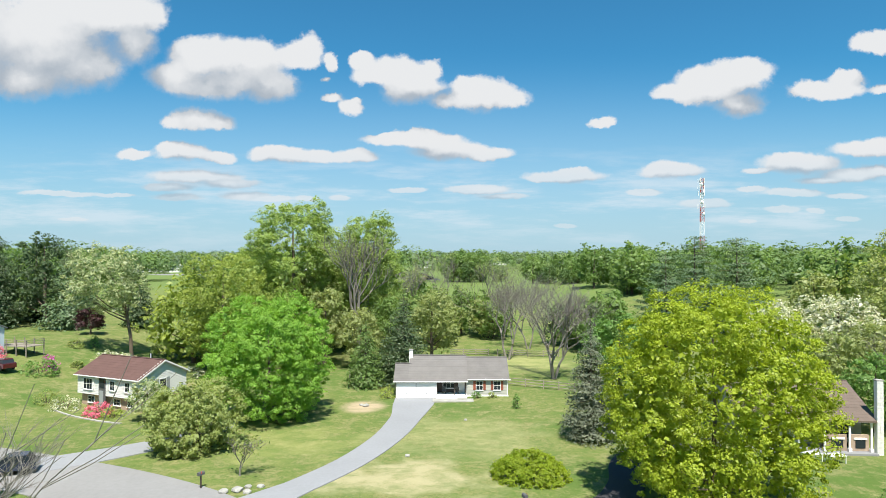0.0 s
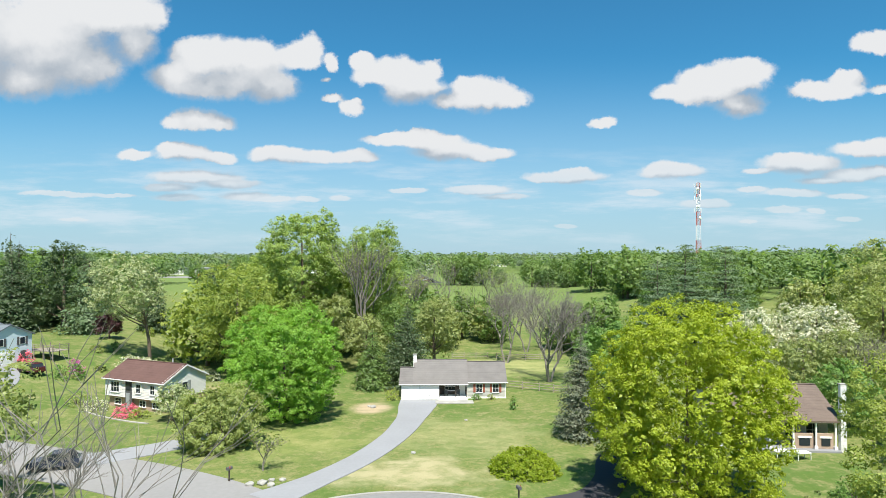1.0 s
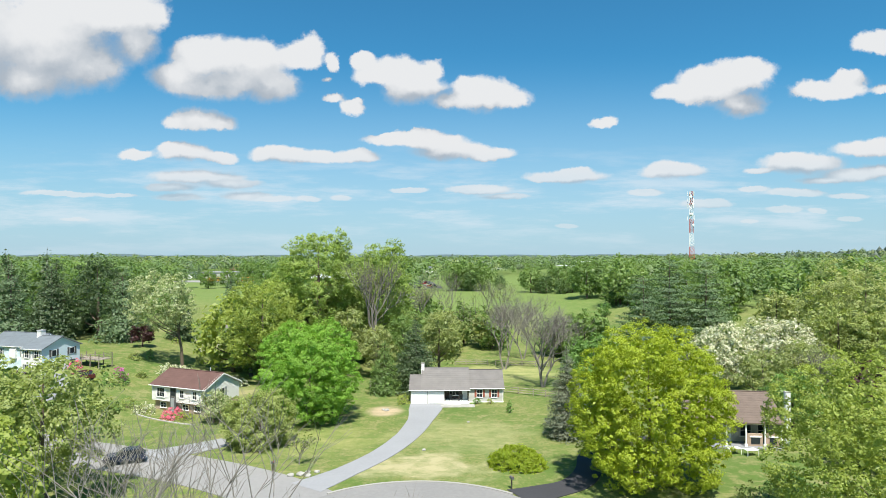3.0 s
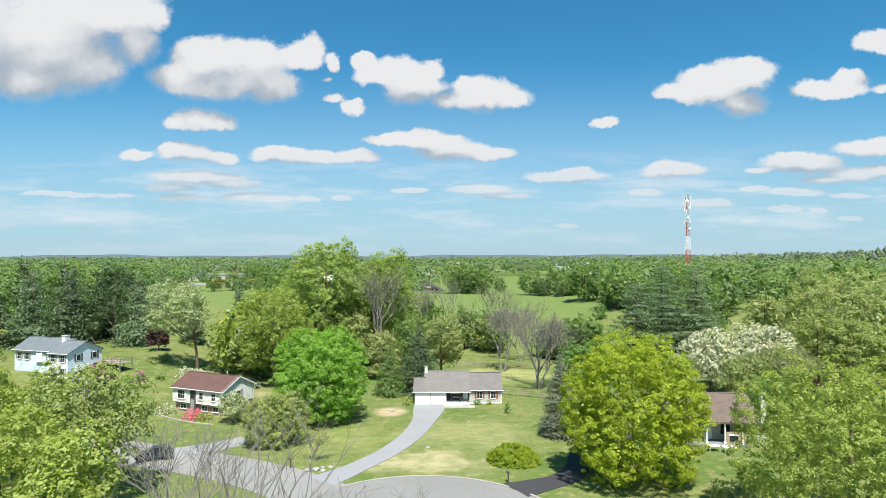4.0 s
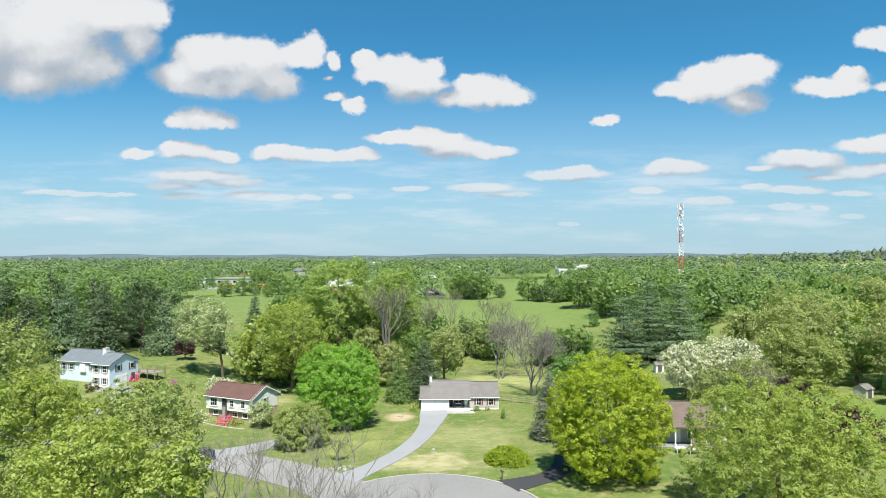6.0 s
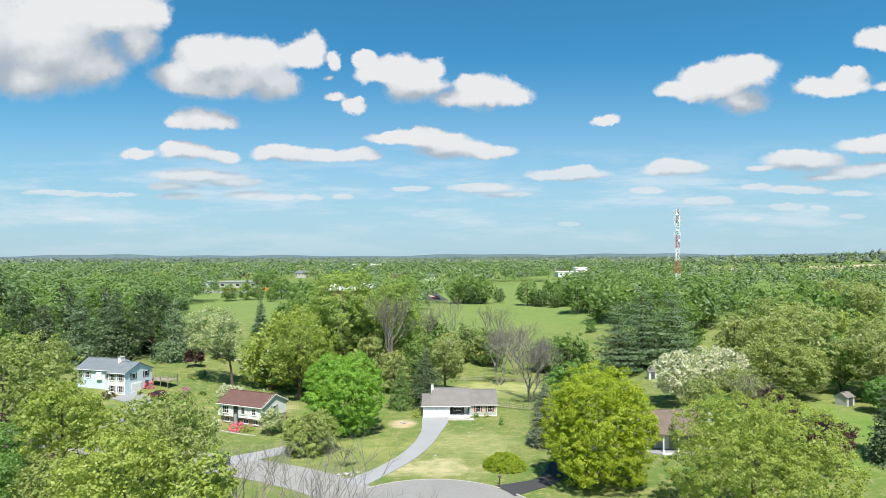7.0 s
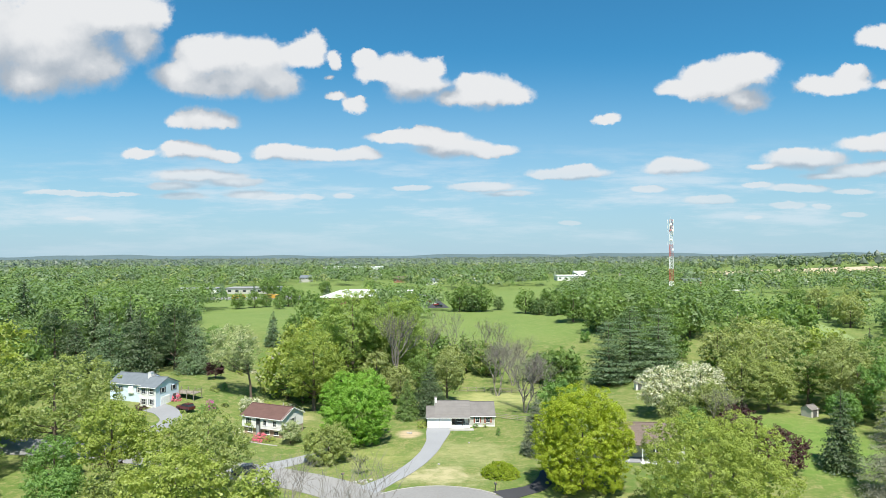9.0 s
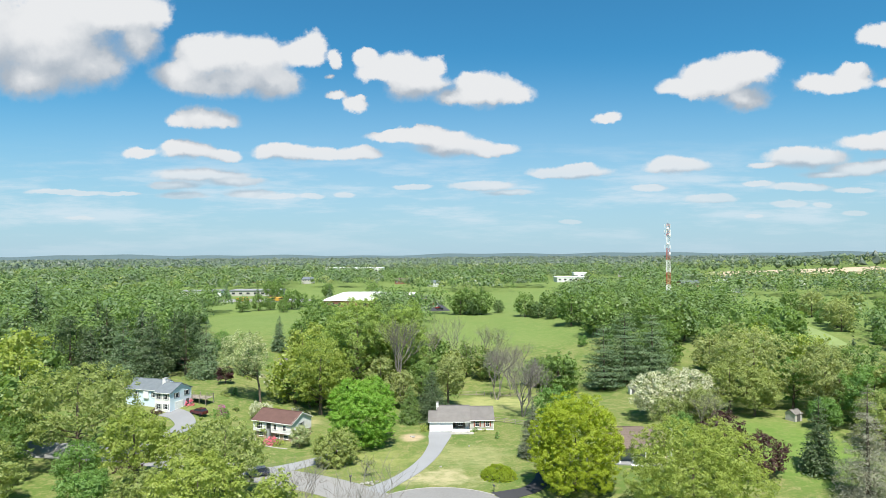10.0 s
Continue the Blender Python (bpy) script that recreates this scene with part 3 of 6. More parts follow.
def crown_points(rng, lobes, clumps, per, spread):
    """Small bosses of leaves on the outer skin of a heap of ellipsoids, and some within."""
    lobes = np.array(lobes, float)
    area = (lobes[:, 3] * lobes[:, 5]) ** 1.0
    pick = rng.choice(len(lobes), clumps * 3, p=area / area.sum())
    d = rng.normal(size=(clumps * 3, 3))
    d /= np.linalg.norm(d, axis=1, keepdims=True)
    depth = np.where(rng.random(clumps * 3) < 0.82, rng.uniform(0.82, 1.08, clumps * 3), rng.uniform(0.5, 0.82, clumps * 3))
    c = lobes[pick, :3] + d * lobes[pick, 3:6] * depth[:, None]
    inside = np.zeros(len(c), bool)
    for i, l in enumerate(lobes):
        inside |= (np.linalg.norm((c - l[:3]) / l[3:6], axis=1) < 0.72) & (pick != i)
    keep = ~inside | (rng.random(len(c)) < 0.2)
    c, d = c[keep][:clumps], d[keep][:clumps]
    k = len(c)
    rad = spread * rng.uniform(0.55, 1.35, k)
    o = rng.normal(size=(k * per, 3))
    o /= np.maximum(np.linalg.norm(o, axis=1, keepdims=True), 1e-6)
    o *= rng.uniform(0.5, 1.0, (k * per, 1))
    o[:, 2] = np.where(o[:, 2] < 0, o[:, 2] * 0.6, o[:, 2])
    p = np.repeat(c, per, 0) + o * np.repeat(rad, per)[:, None] * np.array([1.0, 1.0, 0.82])
    nrm = np.repeat(d, per, 0) * 0.45 + o * 0.8 + np.array([0, 0, 0.45]) + rng.normal(size=(k * per, 3)) * 0.42
    return p, nrm


def lobes_for(rng, w, h, clear, count, taper=0.0, lump=0.42):
    """A heap of lobes that fills a crown w wide between the heights clear and h."""
    zc, rz, rx = (h + clear) / 2, (h - clear) / 2, w / 2
    out = [(0, 0, zc, rx * 0.72, rx * 0.72, rz * 0.80)]
    for i in range(count):
        a = 2 * math.pi * (i * 0.618 + rng.uniform(-0.1, 0.1))
        f = -0.85 + 1.75 * (i + 0.5) / count
        ring = math.sqrt(max(0.06, 1 - abs(f) ** 2.6)) * (1 - taper * max(f, 0))
        s = lump * rng.uniform(0.75, 1.2)
        reach = ring * (1 - s * 0.62)
        out.append((math.cos(a) * rx * reach, math.sin(a) * rx * reach, zc + f * rz * (1 - s * 0.75), rx * s, rx * s, rz * s * rng.uniform(0.8, 1.0) * min(1.3, max(0.7, w / h))))
    return out


def trunk_shape(rng, h, r, lobes, clear, lean=(0.0, 0.0), limbs=7):
    s = Shape()
    top = h * 0.8
    mid = [(lean[0] * t * t + rng.uniform(-0.15, 0.15) * (t > 0), lean[1] * t * t, t * top) for t in (0, 0.08, 0.25, 0.5, 0.75, 1.0)]
    s.tube([(mid[0][0], mid[0][1], -0.3)] + mid[1:], [r * 1.45, r * 1.05, r * 0.9, r * 0.68, r * 0.42, r * 0.1], 8)
    for l in list(lobes)[1:limbs + 1]:
        z0 = max(clear * 0.8, min(top * 0.8, l[2] * 0.62))
        t = z0 / top
        a = Vector((lean[0] * t * t, lean[1] * t * t, z0))
        b = Vector(l[:3]) * 0.9 + Vector((0, 0, l[2] * 0.1))
        m = a.lerp(b, 0.5) + Vector((0, 0, -0.06 * (b - a).length))
        s.tube([a, m, b], [r * 0.42, r * 0.3, r * 0.1], 5)
    return s


def leafy_tree(name, label, x, y, h, w, leaf, seed, clear=None, count=14, clumps=420, per=16, size=0.42, spread=0.75, taper=0.2, lump=0.42,
               bark=None, lean=(0, 0), trunk_r=None, group="", category="tree", sink=0.0, turn=0.0, core=30, dense=0.66):
    rng = np.random.default_rng(seed)
    clear = h * 0.14 if clear is None else clear
    w *= 0.88
    lobes = [(a + lean[0], b + lean[1], c, d, e, f) for a, b, c, d, e, f in lobes_for(rng, w, h, clear, count, taper, lump)]
    ob = thing(name, label, category, put(x, y, turn, 1, sink), group)
    part("trunk", trunk_shape(rng, h, trunk_r or h * 0.018 + 0.05, lobes, clear, lean), bark or BARK, ob)
    p, nrm = crown_points(rng, lobes, int(clumps * 0.85 * dense), int(per * 2.4), spread * 0.92)
    size *= 0.82
    # broad sprays deeper in the crown close it
    la = np.repeat(np.array(lobes), int(core * 1.3), 0)
    d = rng.normal(size=(len(la), 3))
    d /= np.linalg.norm(d, axis=1, keepdims=True)
    inner = la[:, :3] + d * la[:, 3:6] * rng.uniform(0.38, 0.72, (len(la), 1))
    p, nrm = np.concatenate([p, inner]), np.concatenate([nrm, d + rng.normal(size=d.shape) * 0.4])
    sizes = np.concatenate([np.full(len(p) - len(la), size), np.full(len(la), max(size * 2.0, 0.46))])
    p[:, 2] = np.maximum(p[:, 2], 0.25)
    part("crown", quads("crown", cards(p, nrm, sizes, rng), leaf), leaf, ob)
    return ob


def conifer(name, label, x, y, h, w, leaf, seed, rows=26, size=0.5, droop=0.25, gap=0.0, clear=0.04, group="", turn=0.0, ragged=0.25, power=0.72):
    """A spruce or pine: whorls of drooping branches that carry flat sprays."""
    rng = np.random.default_rng(seed)
    ob = thing(name, label, "tree", put(x, y, turn), group)
    s = Shape().tube([(0, 0, -0.3), (0, 0, h * 0.5), (0, 0, h * 0.98)], [h * 0.02 + 0.05, h * 0.012 + 0.03, 0.02], 7)
    c, nr, sz = [], [], []
    for i in range(rows):
        t = (i + rng.uniform(-0.3, 0.3)) / rows
        z = h * (clear + (0.99 - clear) * min(max(t, 0), 1))
        reach = w / 2 * max(0.015, (1 - max(t, 0)) ** power) * (1.0 if i else 0.85)
        arms = max(3, int(5 + 9 * reach / (w / 2)))
        for j in range(arms):
            if rng.random() < gap:
                continue
            a = 2 * math.pi * (j / arms + rng.uniform(0, 1) * 0.5 + i * 0.382)
            r1 = reach * rng.uniform(1 - ragged, 1.1)
            za = z + rng.uniform(-0.6, 0.6) * h / rows
            dr = droop * rng.uniform(0.4, 1.6)
            d = np.array([math.cos(a), math.sin(a), 0])
            k = max(2, int(r1 / (size * 0.26)))
            for q in np.linspace(0.12, 1.0, k):
                for twig in range(2):
                    side = rng.normal() * (0.16 + 0.25 * q * (1.2 - q)) * r1
                    c.append((d[0] * r1 * q - d[1] * side, d[1] * r1 * q + d[0] * side, za - dr * r1 * q * q + 0.10 * r1 * q + rng.normal() * 0.16 * size))
                    nr.append((d[0] * 0.6 + rng.normal() * 0.5, d[1] * 0.6 + rng.normal() * 0.5, 0.7))
                    sz.append(size * 0.8 * (0.5 + 0.5 * (1 - max(t, 0))))
            if r1 > 1.2 and j % 2 == 0:
                s.tube([(0, 0, za), (d[0] * r1 * 0.8, d[1] * r1 * 0.8, za - dr * r1 * 0.6)], [0.05, 0.012], 3)
    part("trunk", s, BARK, ob)
    part("crown", quads("crown", cards(np.array(c), np.array(nr), np.array(sz), rng, 0.15, 0.6), leaf), leaf, ob)
    return ob


def bare_tree(name, label, x, y, h, w, seed, bark, depth=5, lean=(0, 0), leaf=None, leaf_count=0, group="", base_r=None, stems=1, fork=3, thin=1.0):
    """A leafless tree: limbs that fork into fine twigs."""
    rng = random.Random(seed)
    ob = thing(name, label, "tree", put(x, y), group)
    tips, wood = [], []

    def grow(p, d, length, r, level, s):
        bend = Vector((rng.gauss(0, 0.12), rng.gauss(0, 0.12), 0.06))
        m = p + d * length * 0.5
        d2 = (d + bend).normalized()
        e = m + d2 * length * 0.5
        s.tube([p, m, e], [r, r * 0.82, r * 0.62], 6 if level < 2 else 3)
        tips.append(e)
        if level >= depth:
            return
        for i in range(fork if level else fork + 1):
            side = Vector((rng.gauss(0, 1), rng.gauss(0, 1), rng.gauss(0, 0.35)))
            side.x *= w / h * 1.25
            side.y *= w / h * 1.25
            nd = (d2 * 1.0 + side.normalized() * rng.uniform(0.45, 1.0) + Vector((0, 0, 0.15 + 0.35 * max(0.0, 1 - w / h)))).normalized()
            st = p.lerp(e, rng.uniform(0.55, 1.0)) if i else e
            if level == 0:
                wood.append(Shape())
            grow(st, nd, length * rng.uniform(0.62, 0.82), r * 0.58 * thin, level + 1, s if level else wood[-1])

    r0 = base_r or h * 0.014
    trunk = Shape()
    for k in range(stems):
        a = 6.28 * k / max(stems, 1)
        d0 = Vector((lean[0] / h + 0.25 * math.cos(a) * (stems > 1), lean[1] / h + 0.25 * math.sin(a) * (stems > 1), 1)).normalized()
        grow(Vector((0.2 * math.cos(a) * (stems > 1), 0.2 * math.sin(a) * (stems > 1), -0.2)), d0, h * 0.34, r0 / math.sqrt(stems), 0, trunk)
    part("trunk", trunk, bark, ob)
    for s in wood:
        part("limb", s, bark, ob)
    if leaf:
        g = np.random.default_rng(seed)
        t = np.array([tuple(q) for q in tips if q.z > h * 0.3])
        p = t[g.integers(0, len(t), leaf_count)] + g.normal(size=(leaf_count, 3)) * 0.45
        part("crown", quads("crown", cards(p, g.normal(size=p.shape) + np.array([0, 0, 0.5]), 0.32, g), leaf), leaf, ob, "sparse young leaves")
    return ob


def bush(name, label, x, y, h, w, leaf, seed, category="bush", flat=0.8, clumps=110, per=14, size=0.22, spread=0.35, long=1.0, turn=0.0, group=""):
    rng = np.random.default_rng(seed)
    lobes = [(0, 0, h * 0.30, w * 0.38 * long, w * 0.38, h * 0.66)]
    for i in range(8):
        a = 6.283 * i / 8 + rng.uniform(-0.3, 0.3)
        lobes.append((math.cos(a) * w * 0.26 * long, math.sin(a) * w * 0.26, h * rng.uniform(0.14, 0.26), w * 0.23 * long, w * 0.23, h * rng.uniform(0.48, 0.62)))
        lobes.append((math.cos(a + 0.4) * w * 0.36 * long, math.sin(a + 0.4) * w * 0.36, h * 0.14, w * 0.15 * long, w * 0.15, h * 0.30))
    h *= 1.14
    ob = thing(name, label, category, put(x, y, turn, 1, h * 0.12), group)
    s = Shape()
    for i in range(5):
        a = 6.283 * i / 5
        s.tube([(0, 0, -0.1), (math.cos(a) * w * 0.2, math.sin(a) * w * 0.2, h * 0.6)], [0.05, 0.015], 4)
    part("stems", s, BARK, ob)
    p, nrm = crown_points(rng, lobes, clumps, per, spread)
    p[:, 2] = np.maximum(p[:, 2], 0.05)
    part("foliage", quads("foliage", cards(p, nrm, size, rng), leaf), leaf, ob)
    return ob


# ---- houses ----
def window(parent, x, z, w, h, y=0.0, frame_mat=None, shutters=None, panes=2):
    """A sash window on the wall y (facing -y) of its parent: frame, sill, panes, shutters."""
    f = 0.065
    x0, x1, z1 = x - w / 2, x + w / 2, z + h
    ring = [(x0 - f, z - f), (x1 + f, z - f), (x1 + f, z1 + f), (x0 - f, z1 + f), (x0, z), (x1, z), (x1, z1), (x0, z1)]
    faces = []
    for a in range(4):
        b = (a + 1) % 4
        faces += [(a, b, b + 4, a + 4), (a + 12, b + 12, b + 8, a + 8), (a + 8, b + 8, b, a), (a + 4, b + 4, b + 12, a + 12)]
    s = Shape().add([(p, y - 0.09, q) for p, q in ring] + [(p, y + 0.04, q) for p, q in ring], faces)
    win = part("window", s, frame_mat or WHITE, parent)
    part("glazing_bar", Shape().box(x0, y - 0.075, z + h / 2 - 0.02, x1, y + 0.03, z + h / 2 + 0.02), frame_mat or WHITE, win)
    for i in range(1, panes):
        q = x0 + w * i / panes
        part("glazing_bar", Shape().box(q - 0.013, y - 0.072, z, q + 0.013, y + 0.03, z1), frame_mat or WHITE, win)
    part("pane", Shape().box(x - w / 2, y - 0.055, z, x + w / 2, y + 0.02, z + h), GLASS, win, "dark reflecting glass")
    part("sill", Shape().box(x - w / 2 - 0.12, y - 0.15, z - f - 0.05, x + w / 2 + 0.12, y + 0.02, z - f), frame_mat or WHITE, win)
    if shutters:
        for sx in (x - w / 2 - f - 0.36, x + w / 2 + f + 0.02):
            sh = Shape().box(sx, y - 0.07, z - 0.05, sx + 0.34, y + 0.01, z + h + 0.05, 0.015)
            for i in range(8):
                zz = z + h * i / 8 + 0.02
                sh.box(sx + 0.05, y - 0.085, zz, sx + 0.29, y - 0.065, zz + h / 12)
            part("shutter", sh, shutters, parent)
    return win


def siding(parent, x0, x1, y, z0, z1, mat, name="siding", course=0.2):
    """Lapped boards on a wall facing -y, one stepped sheet."""
    line, z = [], z0
    while z < z1 - 0.01:
        t = min(z + course, z1)
        line += [(y - 0.035, z), (y - 0.008, t)]
        z = t
    return part(name, Shape().side_prism([(y + 0.01, z0)] + line + [(y + 0.01, z1)], x0, x1), mat, parent)


def gable_roof(parent, x0, x1, y0, y1, eave, ridge, mat, over=0.35, thick=0.16, ridge_y=None, course=0.42, name="roof"):
    """Two slopes with a ridge along x, stepped by courses of shingles, one sheet."""
    ry = (y0 + y1) / 2 if ridge_y is None else ridge_y
    top, under = [], []
    for ya, wall in ((y0 - over, y0), (y1 + over, y1)):
        za = eave - (ridge - eave) * (over / max(abs(ry - wall), 0.1))
        k = max(3, int(abs(ry - ya) / course))
        slope = []
        for i in range(k):
            a, b = i / k, (i + 1) / k
            slope += [(ya + (ry - ya) * a, za + (ridge - za) * a + 0.012), (ya + (ry - ya) * b, za + (ridge - za) * b + 0.002)]
        top.append(slope)
        under.append((ya, za - thick))
    outline = [under[0]] + top[0] + top[1][::-1] + [under[1], (ry, ridge - thick)]
    roof = part(name, Shape().side_prism(outline[::-1], x0 - over, x1 + over), mat, parent)
    part("ridge_cap", Shape().box(x0 - over - 0.01, ry - 0.15, ridge - 0.03, x1 + over + 0.01, ry + 0.15, ridge + 0.05, 0.02), mat, roof)
    return roof


def gable_walls(parent, x0, x1, y0, y1, z0, eave, ridge, mat, ridge_y=None, name="wall"):
    ry = (y0 + y1) / 2 if ridge_y is None else ridge_y
    return part(name, Shape().side_prism([(y0, z0), (y1, z0), (y1, eave - 0.03), (ry, ridge - 0.10), (y0, eave - 0.03)], x0, x1), mat, parent)


def fascia(parent, x0, x1, y0, eave, over, drop):
    s = Shape().box(x0 - over, y0 - over - 0.12, eave - drop - 0.13, x1 + over, y0 - over - 0.005, eave - drop - 0.02, 0.01)
    return part("gutter", s, WHITE, parent)


def main_house():
    ob = thing("house", "single-storey cream ranch house with grey shingle roof and white garage doors", "house", put(0, 84.0))
    # left body with garage and recessed porch
    gable_walls(ob, -4.45, -0.95, 0, 9.0, -0.4, 2.5, 5.05, SIDING)
    gable_walls(ob, -6.4, -4.45, 0, 6.0, -0.4, 2.5, 4.15, SIDING, 3.0)
    # the shade of the porch is put into this wall's dark colour
    part("wall", Shape().box(-0.95, 1.7, -0.4, 3.05, 9.0, 2.45), DARK, ob, "porch wall coloured dark for the shade under its roof")
    part("wall", Shape().side_prism([(1.7, 2.45), (9.0, 2.45), (4.5, 5.0), (0.0, 2.46)], -0.95, 3.05), SIDING, ob)
    gable_walls(ob, 3.05, 8.85, 0.9, 8.6, -0.5, 2.6, 4.75, SIDING)
    gable_roof(ob, -4.4, 3.0, 0, 9.0, 2.5, 5.1, ROOF_GREY, 0.3)
    gable_roof(ob, -6.4, -4.72, 0, 6.0, 2.5, 4.2, ROOF_GREY, 0.28, ridge_y=3.0)
    gable_roof(ob, 3.34, 8.75, 0.9, 8.6, 2.6, 4.8, ROOF_GREY, 0.28)
    fascia(ob, -6.4, 3.05, 0, 2.5, 0.3, 0.17)
    fascia(ob, 3.34, 8.85, 0.9, 2.6, 0.28, 0.16)
    ch = part("chimney", Shape().box(-4.78, 3.9, 0.0, -4.28, 4.5, 5.9, 0.03), WHITE, ob, "white painted chimney")
    part("chimney_cap", Shape().box(-4.83, 3.85, 5.85, -4.23, 4.55, 5.97, 0.02), STONE, ch)
    siding(ob, -6.4, -0.95, 0.0, 2.12, 2.44, SIDING)
    siding(ob, 3.05, 8.85, 0.9, 0.25, 2.5, SIDING)
    part("foundation", Shape().box(3.02, 0.84, -0.7, 8.88, 0.95, 0.25), WHITE, ob, "white painted foundation")
    for x0 in (-6.2, -3.5):
        d = Shape().box(x0, -0.05, 0.0, x0 + 2.5, 0.02, 2.08)
        for r in range(4):
            for c in range(4):
                d.box(x0 + 0.08 + c * 0.6, -0.075, 0.07 + r * 0.51, x0 + 0.60 + c * 0.6, -0.045, 0.50 + r * 0.51, 0.012)
        door = part("garage_door", d, WHITE, ob, "white panelled garage door")
        part("handle", Shape().box(x0 + 1.18, -0.11, 0.62, x0 + 1.32, -0.07, 0.66), CHARCOAL, door)
    for xx in (-6.3, -3.6, -0.98):
        part("door_trim", Shape().box(xx, -0.07, 0, xx + 0.1, 0.0, 2.2), WHITE, ob)
    # porch
    part("porch_floor", Shape().box(-0.93, -0.9, -0.3, 3.2, 1.72, 0.42, 0.02), WHITE, ob, "white painted porch slab")
    part("porch_terrace", Shape().box(-1.4, -2.5, -0.5, 4.0, -0.92, 0.16, 0.03), STONE, ob, "grey stone terrace")
    for i in range(2):
        part("porch_step", Shape().box(1.9, -1.3 - 0.35 * i, -0.2, 3.2, -0.92, 0.30 - 0.07 * i, 0.015), STONE, ob)
    for xx in (-0.9, 1.45, 3.0):
        part("porch_post", Shape().box(xx, 0.05, 0.42, xx + 0.12, 0.17, 2.45, 0.01), DARK, ob)
    window(ob, 0.75, 1.05, 1.5, 1.1, 1.70, WHITE, None, 3)
    fd = part("front_door", Shape().box(2.05, 1.62, 0.42, 2.95, 1.72, 2.4, 0.01), SIDING_WHITE, ob, "pale front door")
    part("door_handle", Shape().box(2.12, 1.56, 1.35, 2.18, 1.64, 1.42), STEEL, fd)
    window(ob, 4.95, 0.95, 0.85, 1.15, 0.9, WHITE, SHUTTER)
    window(ob, 7.35, 0.95, 0.85, 1.15, 0.9, WHITE, SHUTTER)
    for xx in (3.1, 8.72):
        part("downpipe", Shape().box(xx, 0.80, -0.3, xx + 0.08, 0.88, 2.4), WHITE, ob)
    # chairs on the porch
    for i, xx in enumerate((0.15, 1.85)):
        c = thing("porch_chair", "small dark wooden chair on the porch", "chair", pose(xx, 84.7, float(gz(0, 84)) + 0.42, 0, 0, 10 - 25 * i), "porch chairs")
        part("seat", Shape().box(-0.24, -0.24, 0.38, 0.24, 0.24, 0.44, 0.01), CHARCOAL, c)
        part("backrest", Shape().box(-0.24, 0.2, 0.44, 0.24, 0.26, 0.95, 0.01), CHARCOAL, c)
        for lx in (-0.22, 0.17):
            for ly in (-0.22, 0.17):
                part("leg", Shape().box(lx, ly, 0, lx + 0.05, ly + 0.05, 0.39), CHARCOAL, c)
    return ob


main_house()


